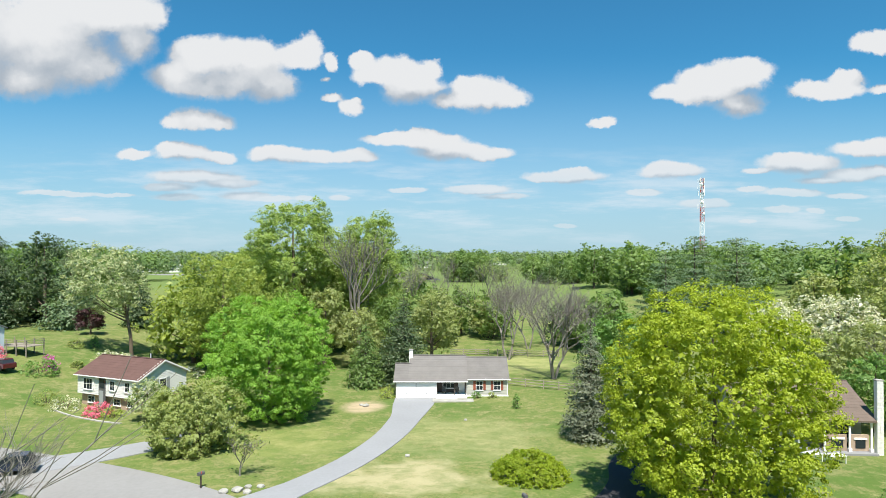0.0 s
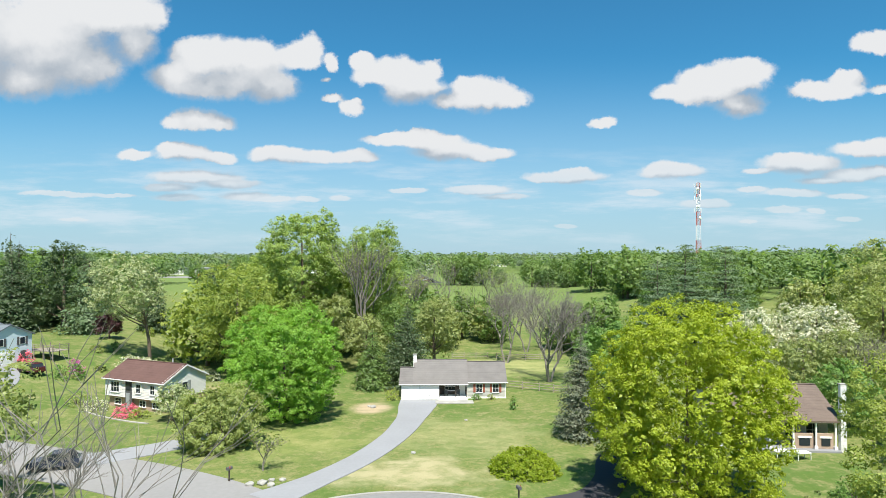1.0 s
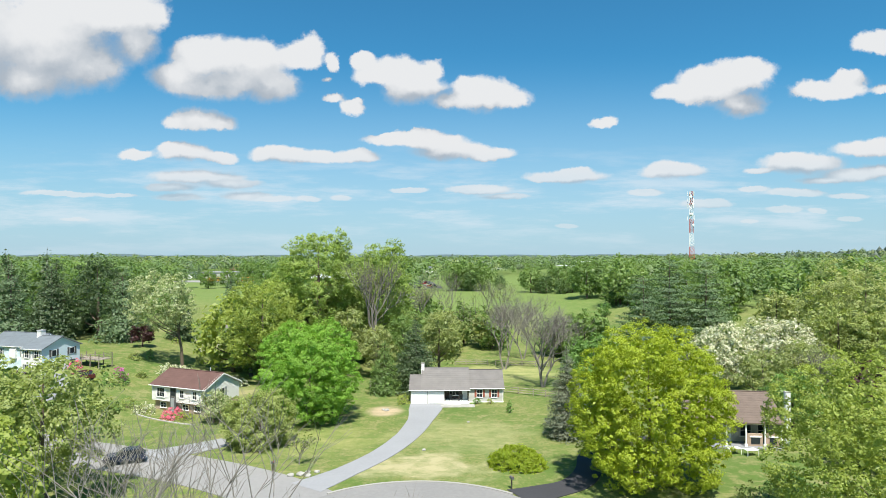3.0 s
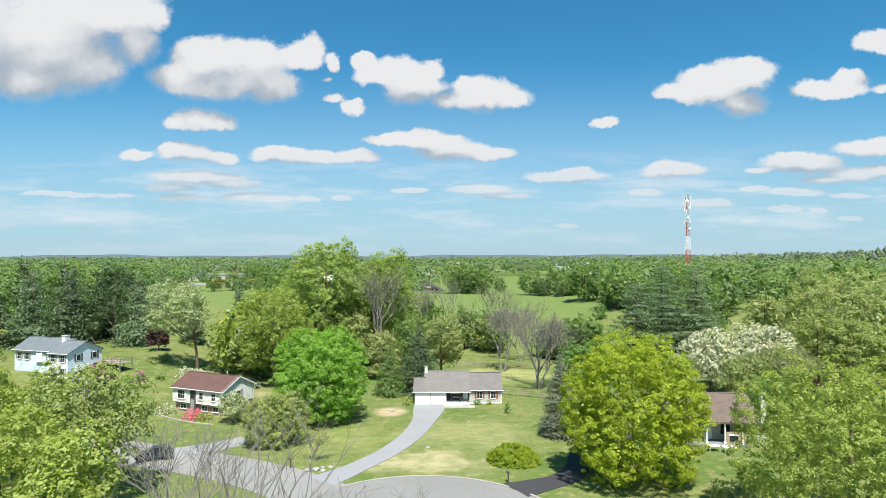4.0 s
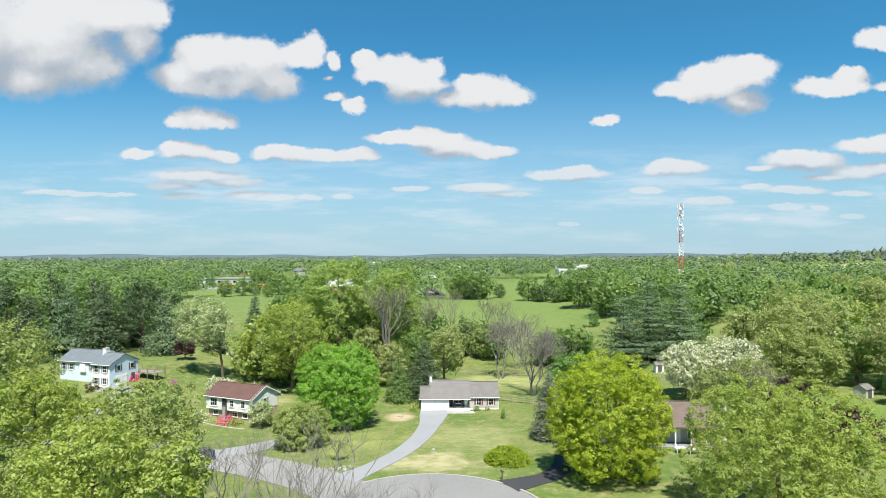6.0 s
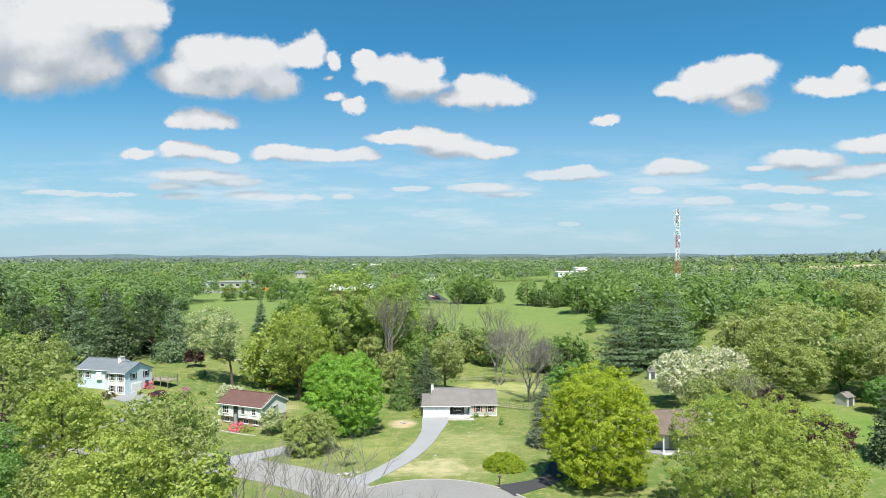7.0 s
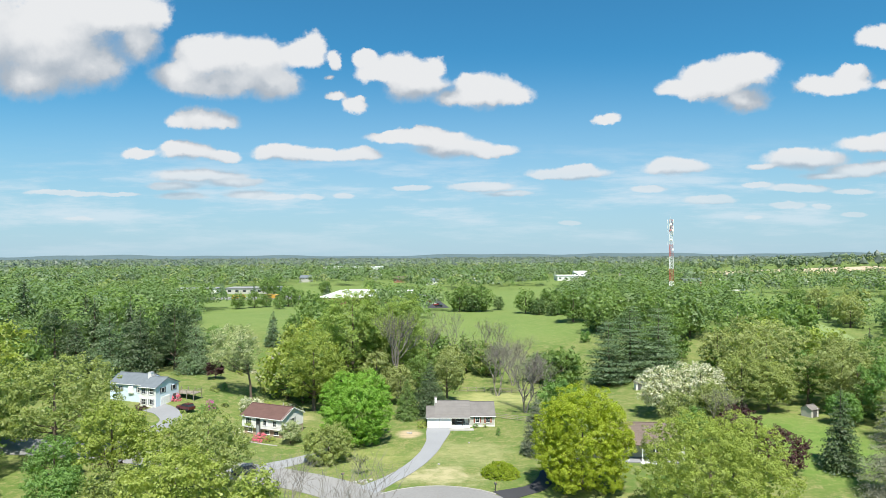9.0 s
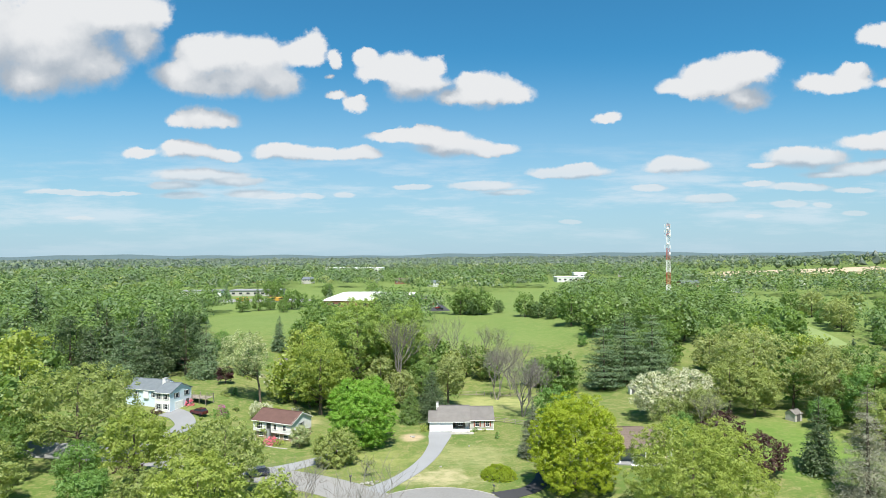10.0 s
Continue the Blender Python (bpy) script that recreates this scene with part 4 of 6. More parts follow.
def red_house():
    m = pose(-46.7, 79.6, 0.35, 0, 0, -23.5)
    ob = thing("house", "white split-level house with brown-red shingle roof", "house", m)
    gable_walls(ob, 0, 10.8, 0, 7.4, 1.35, 3.9, 5.65, SIDING_WHITE)
    part("wall", Shape().box(0.25, 0.45, -0.5, 10.75, 7.35, 1.34), TAN_BRICK, ob, "tan brick lower storey")
    gable_roof(ob, 0, 10.8, 0, 7.4, 3.9, 5.7, ROOF_RED, 0.3)
    fascia(ob, 0, 10.8, 0, 3.9, 0.3, 0.15)
    siding(ob, 0, 3.85, 0.0, 1.36, 3.84, SIDING_WHITE)
    siding(ob, 5.15, 10.8, 0.0, 1.36, 3.84, SIDING_WHITE)
    # flat charcoal panel on the wall front stands for the entry's shade
    part("entry_recess", Shape().box(3.9, -0.06, -0.3, 5.1, 0.02, 3.6), CHARCOAL, ob, "dark panel standing in for the shade of the entry bay")
    dr = part("front_door", Shape().box(4.1, -0.12, -0.1, 4.75, -0.05, 1.95, 0.01), SHUTTER_GREY, ob, "grey-green front door")
    part("door_window", Shape().box(4.1, -0.11, 2.35, 4.9, -0.05, 3.4), GLASS, dr)
    window(ob, 1.95, 2.0, 1.5, 1.3, 0.0, WHITE, SIDING_WHITE, 3)
    for x in (6.3, 8.9):
        window(ob, x, 2.15, 0.75, 1.1, 0.0, WHITE, SIDING_WHITE, 2)
    for x in (2.0, 6.6, 9.0):
        window(ob, x, 0.25, 1.1, 0.75, 0.45, WHITE, None, 2)
    # gable end that faces +x: boards and a window with shutters
    side = Shape()
    z = 1.36
    while z < 5.55:
        half = 3.7 if z < 3.75 else 3.7 * (5.65 - z) / 1.75
        if half > 0.1:
            side.add([(10.835, 3.7 - half, z), (10.835, 3.7 + half, z), (10.808, 3.7 + half * 0.97, z + 0.2), (10.808, 3.7 - half * 0.97, z + 0.2)], [(0, 1, 2, 3)])
        z += 0.2
    part("siding", side, SIDING_WHITE, ob)
    win = part("window", Shape().box(10.80, 3.0, 2.1, 10.88, 4.1, 3.4), WHITE, ob)
    part("pane", Shape().box(10.86, 3.1, 2.2, 10.90, 4.0, 3.3), GLASS, win)
    for a in (2.5, 4.15):
        part("shutter", Shape().box(10.82, a, 2.05, 10.89, a + 0.45, 3.45, 0.01), SHUTTER_GREY, ob, "grey-green shutter")
    rk = Shape()
    for a, b in (((-0.3, 3.75), (3.7, 5.70)), ((7.7, 3.75), (3.7, 5.70))):
        rk.add([(11.10, a[0], a[1] - 0.2), (11.10, a[0], a[1]), (11.10, b[0], b[1]), (11.10, b[0], b[1] - 0.2), (11.14, a[0], a[1] - 0.2), (11.14, a[0], a[1]), (11.14, b[0], b[1]), (11.14, b[0], b[1] - 0.2)],
               [(4, 5, 6, 7), (0, 1, 5, 4), (1, 2, 6, 5), (3, 2, 1, 0), (3, 7, 6, 2)])
    part("rake_board", rk, WHITE, ob)
    part("vent_pipe", Shape().tube([(7.5, 4.6, 5.0), (7.5, 4.6, 6.1)], [0.09, 0.09], 8), STEEL, ob)


red_house()


def blue_house():
    m = pose(-75.4, 90.3, float(gz(-72, 90)) + 0.1, 0, 0, -17)
    ob = thing("house", "pale blue two-storey house with slate-grey roof and garage", "house", m)
    gable_walls(ob, 1.2, 5.8, 0, 7.6, -0.6, 4.6, 6.2, SIDING_BLUE)
    gable_walls(ob, -9.8, 1.18, 2.2, 9.0, -0.6, 4.5, 6.3, SIDING_BLUE)
    gable_roof(ob, 1.5, 5.8, 0, 7.6, 4.6, 6.3, ROOF_BLUE, 0.3)
    gable_roof(ob, -9.8, 0.85, 2.2, 9.0, 4.5, 6.4, ROOF_BLUE, 0.3)
    siding(ob, 1.2, 5.8, 0, -0.3, 4.5, SIDING_WHITE)
    siding(ob, -9.8, 1.18, 2.2, -0.3, 4.4, SIDING_BLUE)
    fascia(ob, 1.5, 5.8, 0, 4.6, 0.3, 0.14)
    fascia(ob, -9.8, 0.85, 2.2, 4.5, 0.3, 0.15)
    for x in (2.4, 4.6):
        window(ob, x, 2.9, 0.9, 1.2, 0, WHITE, SHUTTER_GREY)
        window(ob, x, 0.5, 0.9, 1.2, 0, WHITE, SHUTTER_GREY)
    for x in (-8.6, -6.6, -1.0):
        window(ob, x, 2.6, 0.9, 1.2, 2.2, WHITE, SHUTTER_GREY)
    part("bay_window", Shape().box(-4.0, 1.8, 2.2, -2.6, 2.2, 3.9, 0.03), WHITE, ob)
    ch = part("chimney", Shape().box(0.5, 3.4, 0, 1.4, 4.4, 7.1, 0.03), SIDING_WHITE, ob, "white boxed chimney")
    part("chimney_cap", Shape().box(0.44, 3.34, 7.05, 1.46, 4.46, 7.2, 0.02), STEEL, ch)
    # garage end facing +x
    gd = Shape().box(5.80, 1.6, -0.2, 5.86, 4.6, 2.0)
    for r in range(4):
        for c in range(4):
            gd.box(5.85, 1.7 + c * 0.72, -0.1 + r * 0.52, 5.89, 2.32 + c * 0.72, 0.32 + r * 0.52, 0.01)
    part("garage_door", gd, WHITE, ob, "white garage door")
    part("side_door", Shape().box(5.80, 5.6, -0.2, 5.87, 6.6, 1.9), CHARCOAL, ob)
    for y in (1.8, 5.4):
        w = part("window", Shape().box(5.79, y, 2.9, 5.86, y + 1.0, 4.1), WHITE, ob)
        part("pane", Shape().box(5.84, y + 0.1, 3.0, 5.88, y + 0.9, 4.0), GLASS, w)
        for a in (y - 0.4, y + 1.02):
            part("shutter", Shape().box(5.80, a, 2.85, 5.87, a + 0.36, 4.15), CHARCOAL, ob)
    # deck behind
    dk = thing("deck", "weathered raised wooden deck with rails behind the house", "deck", pose(-66, 97.0, float(gz(-66, 97)), 0, 0, -17))
    for i in range(12):
        part("board", Shape().box(-3.2, -1.5 + i * 0.26, 1.2, 3.2, -1.26 + i * 0.26, 1.25), FENCE, dk)
    for x in (-3.1, -1.0, 1.0, 3.0):
        for y in (-1.5, 1.5):
            part("post", Shape().box(x, y, -0.3, x + 0.12, y + 0.12, 2.25), FENCE, dk)
    for z in (1.6, 1.9, 2.2):
        part("rail", Shape().box(-3.2, -1.52, z, 3.2, -1.46, z + 0.07), FENCE, dk)
        part("rail", Shape().box(3.08, -1.46, z, 3.14, 1.6, z + 0.07), FENCE, dk)


blue_house()


def brown_house():
    m = pose(29.4, 61.0, float(gz(36, 60)) + 0.05, 0, 0, -5)
    ob = thing("house", "cream bungalow with brown shingle roof, porch and white chimney", "house", m)
    gable_walls(ob, 0, 12.2, 2.4, 10.5, -0.5, 3.6, 5.9, SIDING, 5.6)
    gable_roof(ob, 0, 12.2, 0.2, 11.0, 3.35, 6.0, ROOF_BROWN, 0.3, ridge_y=5.6)
    siding(ob, 0, 12.2, 2.4, 0.2, 3.5, SIDING)
    part("porch_floor", Shape().box(-0.1, -0.4, -0.5, 12.3, 2.36, 0.15, 0.02), CONCRETE, ob)
    for x in (0.1, 2.6, 5.2, 7.6, 9.9, 11.9):
        p = part("porch_post", Shape().box(x, 0.2, 0.15, x + 0.16, 0.36, 3.0, 0.01), WHITE, ob)
        part("post_base", Shape().box(x - 0.08, 0.12, 0.15, x + 0.24, 0.44, 0.45, 0.01), WHITE, p)
    for x0, x1 in ((7.9, 9.8), (10.15, 11.85)):
        w = part("porch_wall", Shape().box(x0, 0.45, 0.15, x1, 0.62, 1.75, 0.02), TAN_BRICK, ob, "low tan brick wall of the porch")
        part("opening", Shape().box(x0 + 0.45, 0.40, 0.45, x1 - 0.35, 0.46, 1.25), GLASS, w, "dark opening in the wall")
        part("lintel", Shape().box(x0 + 0.3, 0.36, 1.27, x1 - 0.2, 0.47, 1.45), WHITE, w)
    part("beam", Shape().box(0, 0.15, 2.95, 12.2, 0.4, 3.22), WHITE, ob)
    for x in (1.6, 8.4, 10.6):
        window(ob, x, 0.9, 1.3, 1.45, 2.4, WHITE, None, 2)
    part("front_door", Shape().box(5.6, 2.3, 0.15, 6.6, 2.39, 2.3), WHITE, ob, "white front door")
    ch = part("chimney", Shape().box(12.3, -0.1, -0.6, 12.9, 0.4, 7.1, 0.04), WHITE, ob, "whitewashed brick chimney")
    brick = mesh_of("brick", Shape().box(0, 0, 0, 0.25, 0.03, 0.20, 0.008), SIDING_WHITE)
    for i in range(30):
        for k in range(2):
            part("brick", brick, SIDING_WHITE, ch).location = (12.33 + k * 0.27 - 0.02 * (i % 2), -0.125, -0.1 + i * 0.24)
    part("chimney_cap", Shape().box(12.26, -0.15, 7.05, 12.95, 0.45, 7.18, 0.03), STONE, ch)
    for i, x in enumerate((38.6, 40.0)):
        c = thing("porch_bench", "brown wooden bench on the porch", "bench", pose(x - 0.3, 61.9, float(gz(36, 60)) + 0.22), "porch benches")
        part("seat", Shape().box(-0.6, -0.2, 0.4, 0.5, 0.25, 0.46, 0.01), ROOF_BROWN, c)
        part("backrest", Shape().box(-0.6, 0.2, 0.46, 0.5, 0.26, 0.95, 0.01), ROOF_BROWN, c)
        for lx in (-0.58, 0.42):
            part("leg", Shape().box(lx, -0.18, 0, lx + 0.06, 0.24, 0.41), ROOF_BROWN, c)


brown_house()


def shed(x, y, turn, w, d, h, wall_mat, roof_mat, label):
    ob = thing("shed", label, "shed", put(x, y, turn))
    gable_walls(ob, -w / 2, w / 2, -d / 2, d / 2, -0.4, h, h + w * 0.3, wall_mat)
    gable_roof(ob, -w / 2, w / 2, -d / 2, d / 2, h, h + w * 0.3, roof_mat, 0.15, 0.1)
    part("door", Shape().box(-0.55, -d / 2 - 0.05, 0, 0.55, -d / 2, 1.85, 0.01), CHARCOAL, ob)
    part("trim", Shape().box(0.58, -d / 2 - 0.06, 0, 0.7, -d / 2, 1.95), WHITE, ob)


shed(-57.5, 148, 20, 4.0, 3.0, 2.0, SIDING, ROOF_GREY, "small cream garden shed with grey roof")
shed(-52.5, 150, -10, 2.6, 2.4, 2.2, SIDING_WHITE, ROOF_GREY, "small white garden shed on the far lawn")
shed(77.0, 80, 25, 2.4, 2.4, 1.8, SIDING, ROOF_GREY, "cream garden shed with grey roof under the trees")
shed(51.5, 118, 0, 2.0, 2.0, 1.9, SIDING_WHITE, ROOF_GREY, "white garden shed beside the dogwoods")


def fence(pts, label, rails=3, gap=2.6):
    ob = thing("fence", label, "fence", put(*pts[0]))
    x0, y0 = pts[0]
    z0 = float(gz(x0, y0))
    post_me = mesh_of("post", Shape().box(-0.07, -0.07, -0.3, 0.07, 0.07, 1.25, 0.02), FENCE)
    last = None
    for a, b in zip(pts, pts[1:]):
        n = max(1, round(math.dist(a, b) / gap))
        for i in range(n + (b == pts[-1])):
            x, y = a[0] + (b[0] - a[0]) * i / n, a[1] + (b[1] - a[1]) * i / n
            p = Vector((x - x0, y - y0, float(gz(x, y)) - z0))
            part("post", post_me, FENCE, ob).location = p
            if last is not None:
                for k in range(rails):
                    h = 0.32 + 0.38 * k
                    part("rail", Shape().tube([last + Vector((0, 0, h)), p + Vector((0, 0, h + random.uniform(-0.04, 0.04)))], [0.055, 0.055], 5), FENCE, ob)
            last = p


fence([(1.5, 121), (8.8, 121)], "weathered split-rail fence across the back lawn")
fence([(10.5, 120.5), (22, 118.5)], "weathered split-rail fence below the bare trees")
fence([(-14.5, 96.5), (-10.8, 96.2), (-7.0, 95.6)], "old split-rail fence beside the garage", 4, 1.6)
fence([(9.6, 92.5), (14.5, 90), (18.5, 87.8)], "split-rail fence running from the house corner", 3, 2.4)


# ---- radio mast ----
def mast():
    x, y, h = 133.0, 319.5, 52.5
    ob = thing("radio_tower", "tall red and white lattice radio tower with antennas", "tower", put(x, y))
    def half(z):
        return 1.9 - 1.0 * z / h
    legs = [(math.cos(a), math.sin(a)) for a in (math.pi / 2, math.pi / 2 + 2.094, math.pi / 2 + 4.189)]
    bands = 7
    for b in range(bands):
        z0, z1 = h * b / bands, h * (b + 1) / bands
        s = Shape()
        for c in legs:
            s.tube([(c[0] * half(z0), c[1] * half(z0), z0), (c[0] * half(z1), c[1] * half(z1), z1)], [0.12, 0.11], 5)
        k = 4
        for i in range(k):
            a, e = z0 + (z1 - z0) * i / k, z0 + (z1 - z0) * (i + 1) / k
            for j in range(3):
                p, q = legs[j], legs[(j + 1) % 3]
                s.tube([(p[0] * half(a), p[1] * half(a), a), (q[0] * half(e), q[1] * half(e), e)], [0.06, 0.06], 3)
                s.tube([(q[0] * half(a), q[1] * half(a), a), (p[0] * half(e), p[1] * half(e), e)], [0.06, 0.06], 3)
                s.tube([(p[0] * half(e), p[1] * half(e), e), (q[0] * half(e), q[1] * half(e), e)], [0.05, 0.05], 3)
        part("section", s, RED_PAINT if b % 2 == 0 else WHITE, ob, "red lattice section" if b % 2 == 0 else "white lattice section")
    rng = random.Random(4)
    for z, n in ((51.2, 5), (47.5, 5), (44.5, 3), (38.0, 2)):
        for i in range(n):
            a = 6.283 * i / n + 0.4 * z
            s = Shape().box(-0.18, -0.12, -1.2, 0.18, 0.12, 1.2, 0.03)
            an = part("antenna", s, WHITE, ob, "white panel antenna")
            an.location, an.rotation_euler = (1.7 * math.cos(a), 1.7 * math.sin(a), z), (0, 0, a + 1.57)
            part("bracket", Shape().tube([(0, 0.1, 0), (0, 1.1, 0)], [0.05, 0.05], 4), STEEL, an)
    for z, a, r in ((49.3, 4.2, 0.9), (45.5, 5.3, 1.0), (40.0, 4.5, 0.8), (34.0, 5.4, 0.9)):
        s, k = Shape(), 16
        rings = [(0.05, 0.30), (r * 0.5, 0.22), (r, 0.0), (r, -0.22), (0.05, -0.25)]
        pts = [(q * math.cos(6.283 * j / k), -zz, q * math.sin(6.283 * j / k)) for q, zz in rings for j in range(k)]
        s.add(pts, [(i * k + j, i * k + (j + 1) % k, (i + 1) * k + (j + 1) % k, (i + 1) * k + j) for i in range(4) for j in range(k)])
        d = part("dish", s, WHITE, ob, "white drum dish")
        d.location, d.rotation_euler = (1.5 * math.cos(a), 1.5 * math.sin(a), z), (0, 0, a + 1.57)
    part("lightning_rod", Shape().tube([(0, 0, h - 0.5), (0, 0, h + 2.2)], [0.05, 0.02], 5), STEEL, ob)
    part("plinth", Shape().box(-2.6, -2.6, -0.6, 2.6, 2.6, 0.2, 0.05), CONCRETE, ob)


mast()

# ---- trees near the camera and round the houses ----
leafy_tree("maple_tree", "round dense bright green maple reaching nearly to the lawn", -20.8, 74.5, 15.4, 15.8, MAPLE, 11, -1.4, 36, 1050, 25, 0.27, 0.62, 0.1, 0.40, trunk_r=0.24, core=60, dense=1.7)
leafy_tree("oak_tree", "broad yellow-green oak in fresh leaf beside the black driveway", 20.6, 47.5, 18.0, 17.2, GOLD, 12, -1.6, 50, 1700, 26, 0.235, 0.55, 0.25, 0.34, trunk_r=0.2, core=80, dense=1.25)
leafy_tree("oak_tree", "large spreading lime-green oak standing by the street", 34.8, 30.5, 16.8, 21.5, LIME, 13, 1.5, 44, 1500, 24, 0.26, 0.62, 0.2, 0.36, dense=1.1)
conifer("blue_spruce", "slender grey-blue spruce on the front lawn", 15.4, 65.0, 12.4, 6.6, BLUE, 14, 40, 0.36, 0.2)
conifer("spruce_tree", "dark green spruce behind the garage", -6.0, 94.2, 13.6, 10.5, SPRUCE, 15, 30, 0.55, 0.3)
conifer("spruce_tree", "lighter green young spruce beside the dark one", -11.4, 91.8, 9.8, 7.0, FRESH, 16, 22, 0.5, 0.25)
leafy_tree("poplar_tree", "very tall tulip poplar with fresh green leaves", -28.0, 116, 32.0, 21, POPLAR, 17, 3, 30, 1300, 18, 0.46, 1.0, 0.25, 0.34, dense=0.9)
leafy_tree("poplar_tree", "tall tulip poplar with a bare vine-grown trunk", -14.8, 121, 29.5, 14.5, POPLAR, 18, 4, 22, 900, 18, 0.46, 1.0, 0.15, 0.40, GREYBARK, dense=0.85)
bare_tree("vine_tree", "tall grey leafless trunk wound with vines", -15.4, 112.8, 24, 5, 19, GREYBARK, 5, (0, 0), OLIVE, 700, "", 0.42, 1, 3, 1.05)
leafy_tree("locust_tree", "yellow-green tree in young leaf beside the poplars", -35.4, 100, 21.5, 16, LIME, 20, 2.0, 24, 760, 16, 0.42, 0.9, 0.2, 0.38)
leafy_tree("ash_tree", "thin pale green tree behind the house", -2.0, 107, 14.5, 9.5, PALE, 21, 1.5, 14, 300, 11, 0.45, 0.9, 0.2, 0.4)
leafy_tree("ash_tree", "thin pale green tree among the poplars", -20.5, 108, 15, 9, PALE, 22, 2.0, 14, 280, 11, 0.45, 0.9, 0.2, 0.4)
for i, (x, y, h, w, leaf) in enumerate(((-14.0, 106, 11.0, 8.0, PALE), (-9.5, 112, 13.5, 8.5, FRESH), (-24.0, 103, 9.0, 8.0, OLIVE), (-40.0, 108, 15.0, 11.0, FRESH))):
    leafy_tree("ash_tree", "thin fresh green tree in the thicket below the poplars", x, y, h, w, leaf, 430 + i, 0.6, 16, 340, 13, 0.38, 0.8, group="poplar thicket")
for i, (x, y, h, w, leaf) in enumerate(((86, 83, 16.5, 15, PALE), (70, 84, 12, 11, OLIVE), (97, 88, 18, 16, FRESH))):
    leafy_tree("ash_tree", "broad pale green tree shading the side lawn", x, y, h, w, leaf, 440 + i, 1.0, 20, 480, 15, 0.44, 0.9, group="side lawn shade trees")
bare_tree("dead_tree", "grey leafless tree leaning on the back lawn", 17.3, 97.5, 15.5, 9, 23, GREYBARK, 6, (0.4, 0), None, 0, "", 0.36, 3, 3, 1.06)
bare_tree("dead_tree", "grey leafless tree by the split-rail fence", 12.0, 116, 15.5, 8, 24, GREYBARK, 6, (0, 0), None, 0, "", 0.3, 2, 3, 1.06)
leafy_tree("ash_tree", "green tree behind the blue spruce", 22.4, 79, 12.6, 10, GREEN, 25, 1.0, 14, 320, 14, 0.45, 0.9)
bare_tree("budding_tree", "grey tree just coming into leaf at the meadow edge", 12.3, 143, 19.5, 9, 26, GREYBARK, 5, (0, 0), OLIVE, 900, "", 0.3, 2)
bare_tree("budding_tree", "grey tree with few leaves beyond the poplars", -1.5, 152, 19.5, 10, 27, GREYBARK, 5, (0, 0), PALE, 500, "", 0.3, 2)
bare_tree("budding_tree", "grey tree with few leaves at the wood's edge", -6.5, 140, 18.5, 9, 28, GREYBARK, 5, (0, 0), PALE, 800, "", 0.3, 1)
bare_tree("budding_tree", "twiggy grey tree with sparse leaves behind the lawn", 17.5, 128, 15, 8, 29, GREYBARK, 6, (0, 0), OLIVE, 300, "", 0.25, 2)
for i, (x, y, h, w) in enumerate(((45.5, 127, 20.0, 14), (53.0, 131, 22.0, 15), (60.5, 128, 20.5, 14))):
    conifer("pine_tree", "dark blue-green white pine with layered boughs", x, y, h, w, PINE, 30 + i, 20, 0.75, 0.0, 0.08, 0.04, "white pines", 50 * i, 0.4, 0.30)
leafy_tree("dogwood_tree", "spreading dogwood covered in white blossom", 48.5, 92, 12.5, 11.5, BLOSSOM, 34, 1.0, 20, 620, 14, 0.42, 0.75, 0.1, 0.4)
leafy_tree("dogwood_tree", "wide dogwood covered in white blossom", 57.5, 90.5, 11.5, 14, BLOSSOM, 35, 1.0, 20, 680, 14, 0.42, 0.75, 0.1, 0.4)
leafy_tree("plum_tree", "dark purple-leaved plum tree", 50.5, 57, 12.0, 10, PLUM, 36, 0.8, 12, 300, 14, 0.36, 0.6)
leafy_tree("plum_tree", "low dark purple-leaved plum tree", 55, 50, 8.8, 10, PLUM, 37, 0.6, 12, 260, 14, 0.36, 0.6)
leafy_tree("ash_tree", "large light green tree beyond the dogwoods", 75, 94, 20.5, 23, PALE, 38, 2, 26, 900, 16, 0.46, 0.95)
leafy_tree("ash_tree", "light green tree above the shaded lawn", 92, 92, 17.5, 16, PALE, 39, 2, 18, 440, 15, 0.5, 1.0)
leafy_tree("ash_tree", "full green tree beside the mown side lawn", 90, 72, 15, 15, GREEN, 40, 1.5, 18, 420, 15, 0.48, 1.0)
leafy_tree("ash_tree", "pale tree behind the cream bungalow", 47, 76, 10.5, 9, PALE, 41, 1.5, 14, 240, 10, 0.4, 0.8)
leafy_tree("ash_tree", "light green tree beside the bungalow's chimney", 47.5, 52, 9.5, 10, LIME, 60, 0.8, 14, 320, 14, 0.38, 0.75)
conifer("spruce_tree", "dark green spruce beside the mown side lawn", 65.5, 51, 14.5, 7.5, SPRUCE, 42, 24, 0.6, 0.25)
conifer("larch_tree", "pale grey thin-needled conifer", 67.0, 40, 20.0, 11.5, GREYFIR, 43, 28, 0.38, 0.2, 0.15)
bush("juniper", "wide low green bush on the side lawn", 57.5, 34, 4.0, 7.5, GREEN, 44, "bush", 0.8, 200, 14, 0.3, 0.5)
leafy_tree("ash_tree", "large spreading pale green tree with several stems", -76.0, 61, 19.8, 25, OLIVE, 45, 4, 24, 760, 15, 0.5, 1.0, 0.2, 0.36)
leafy_tree("locust_tree", "fresh lime-green tree by the street", -58, 48, 15.5, 13.2, LIME, 46, 3, 18, 480, 16, 0.44, 0.85)
leafy_tree("locust_tree", "small lime-green tree beside the street", -47.5, 46, 12.6, 11, LIME, 47, 2, 14, 360, 15, 0.42, 0.8)
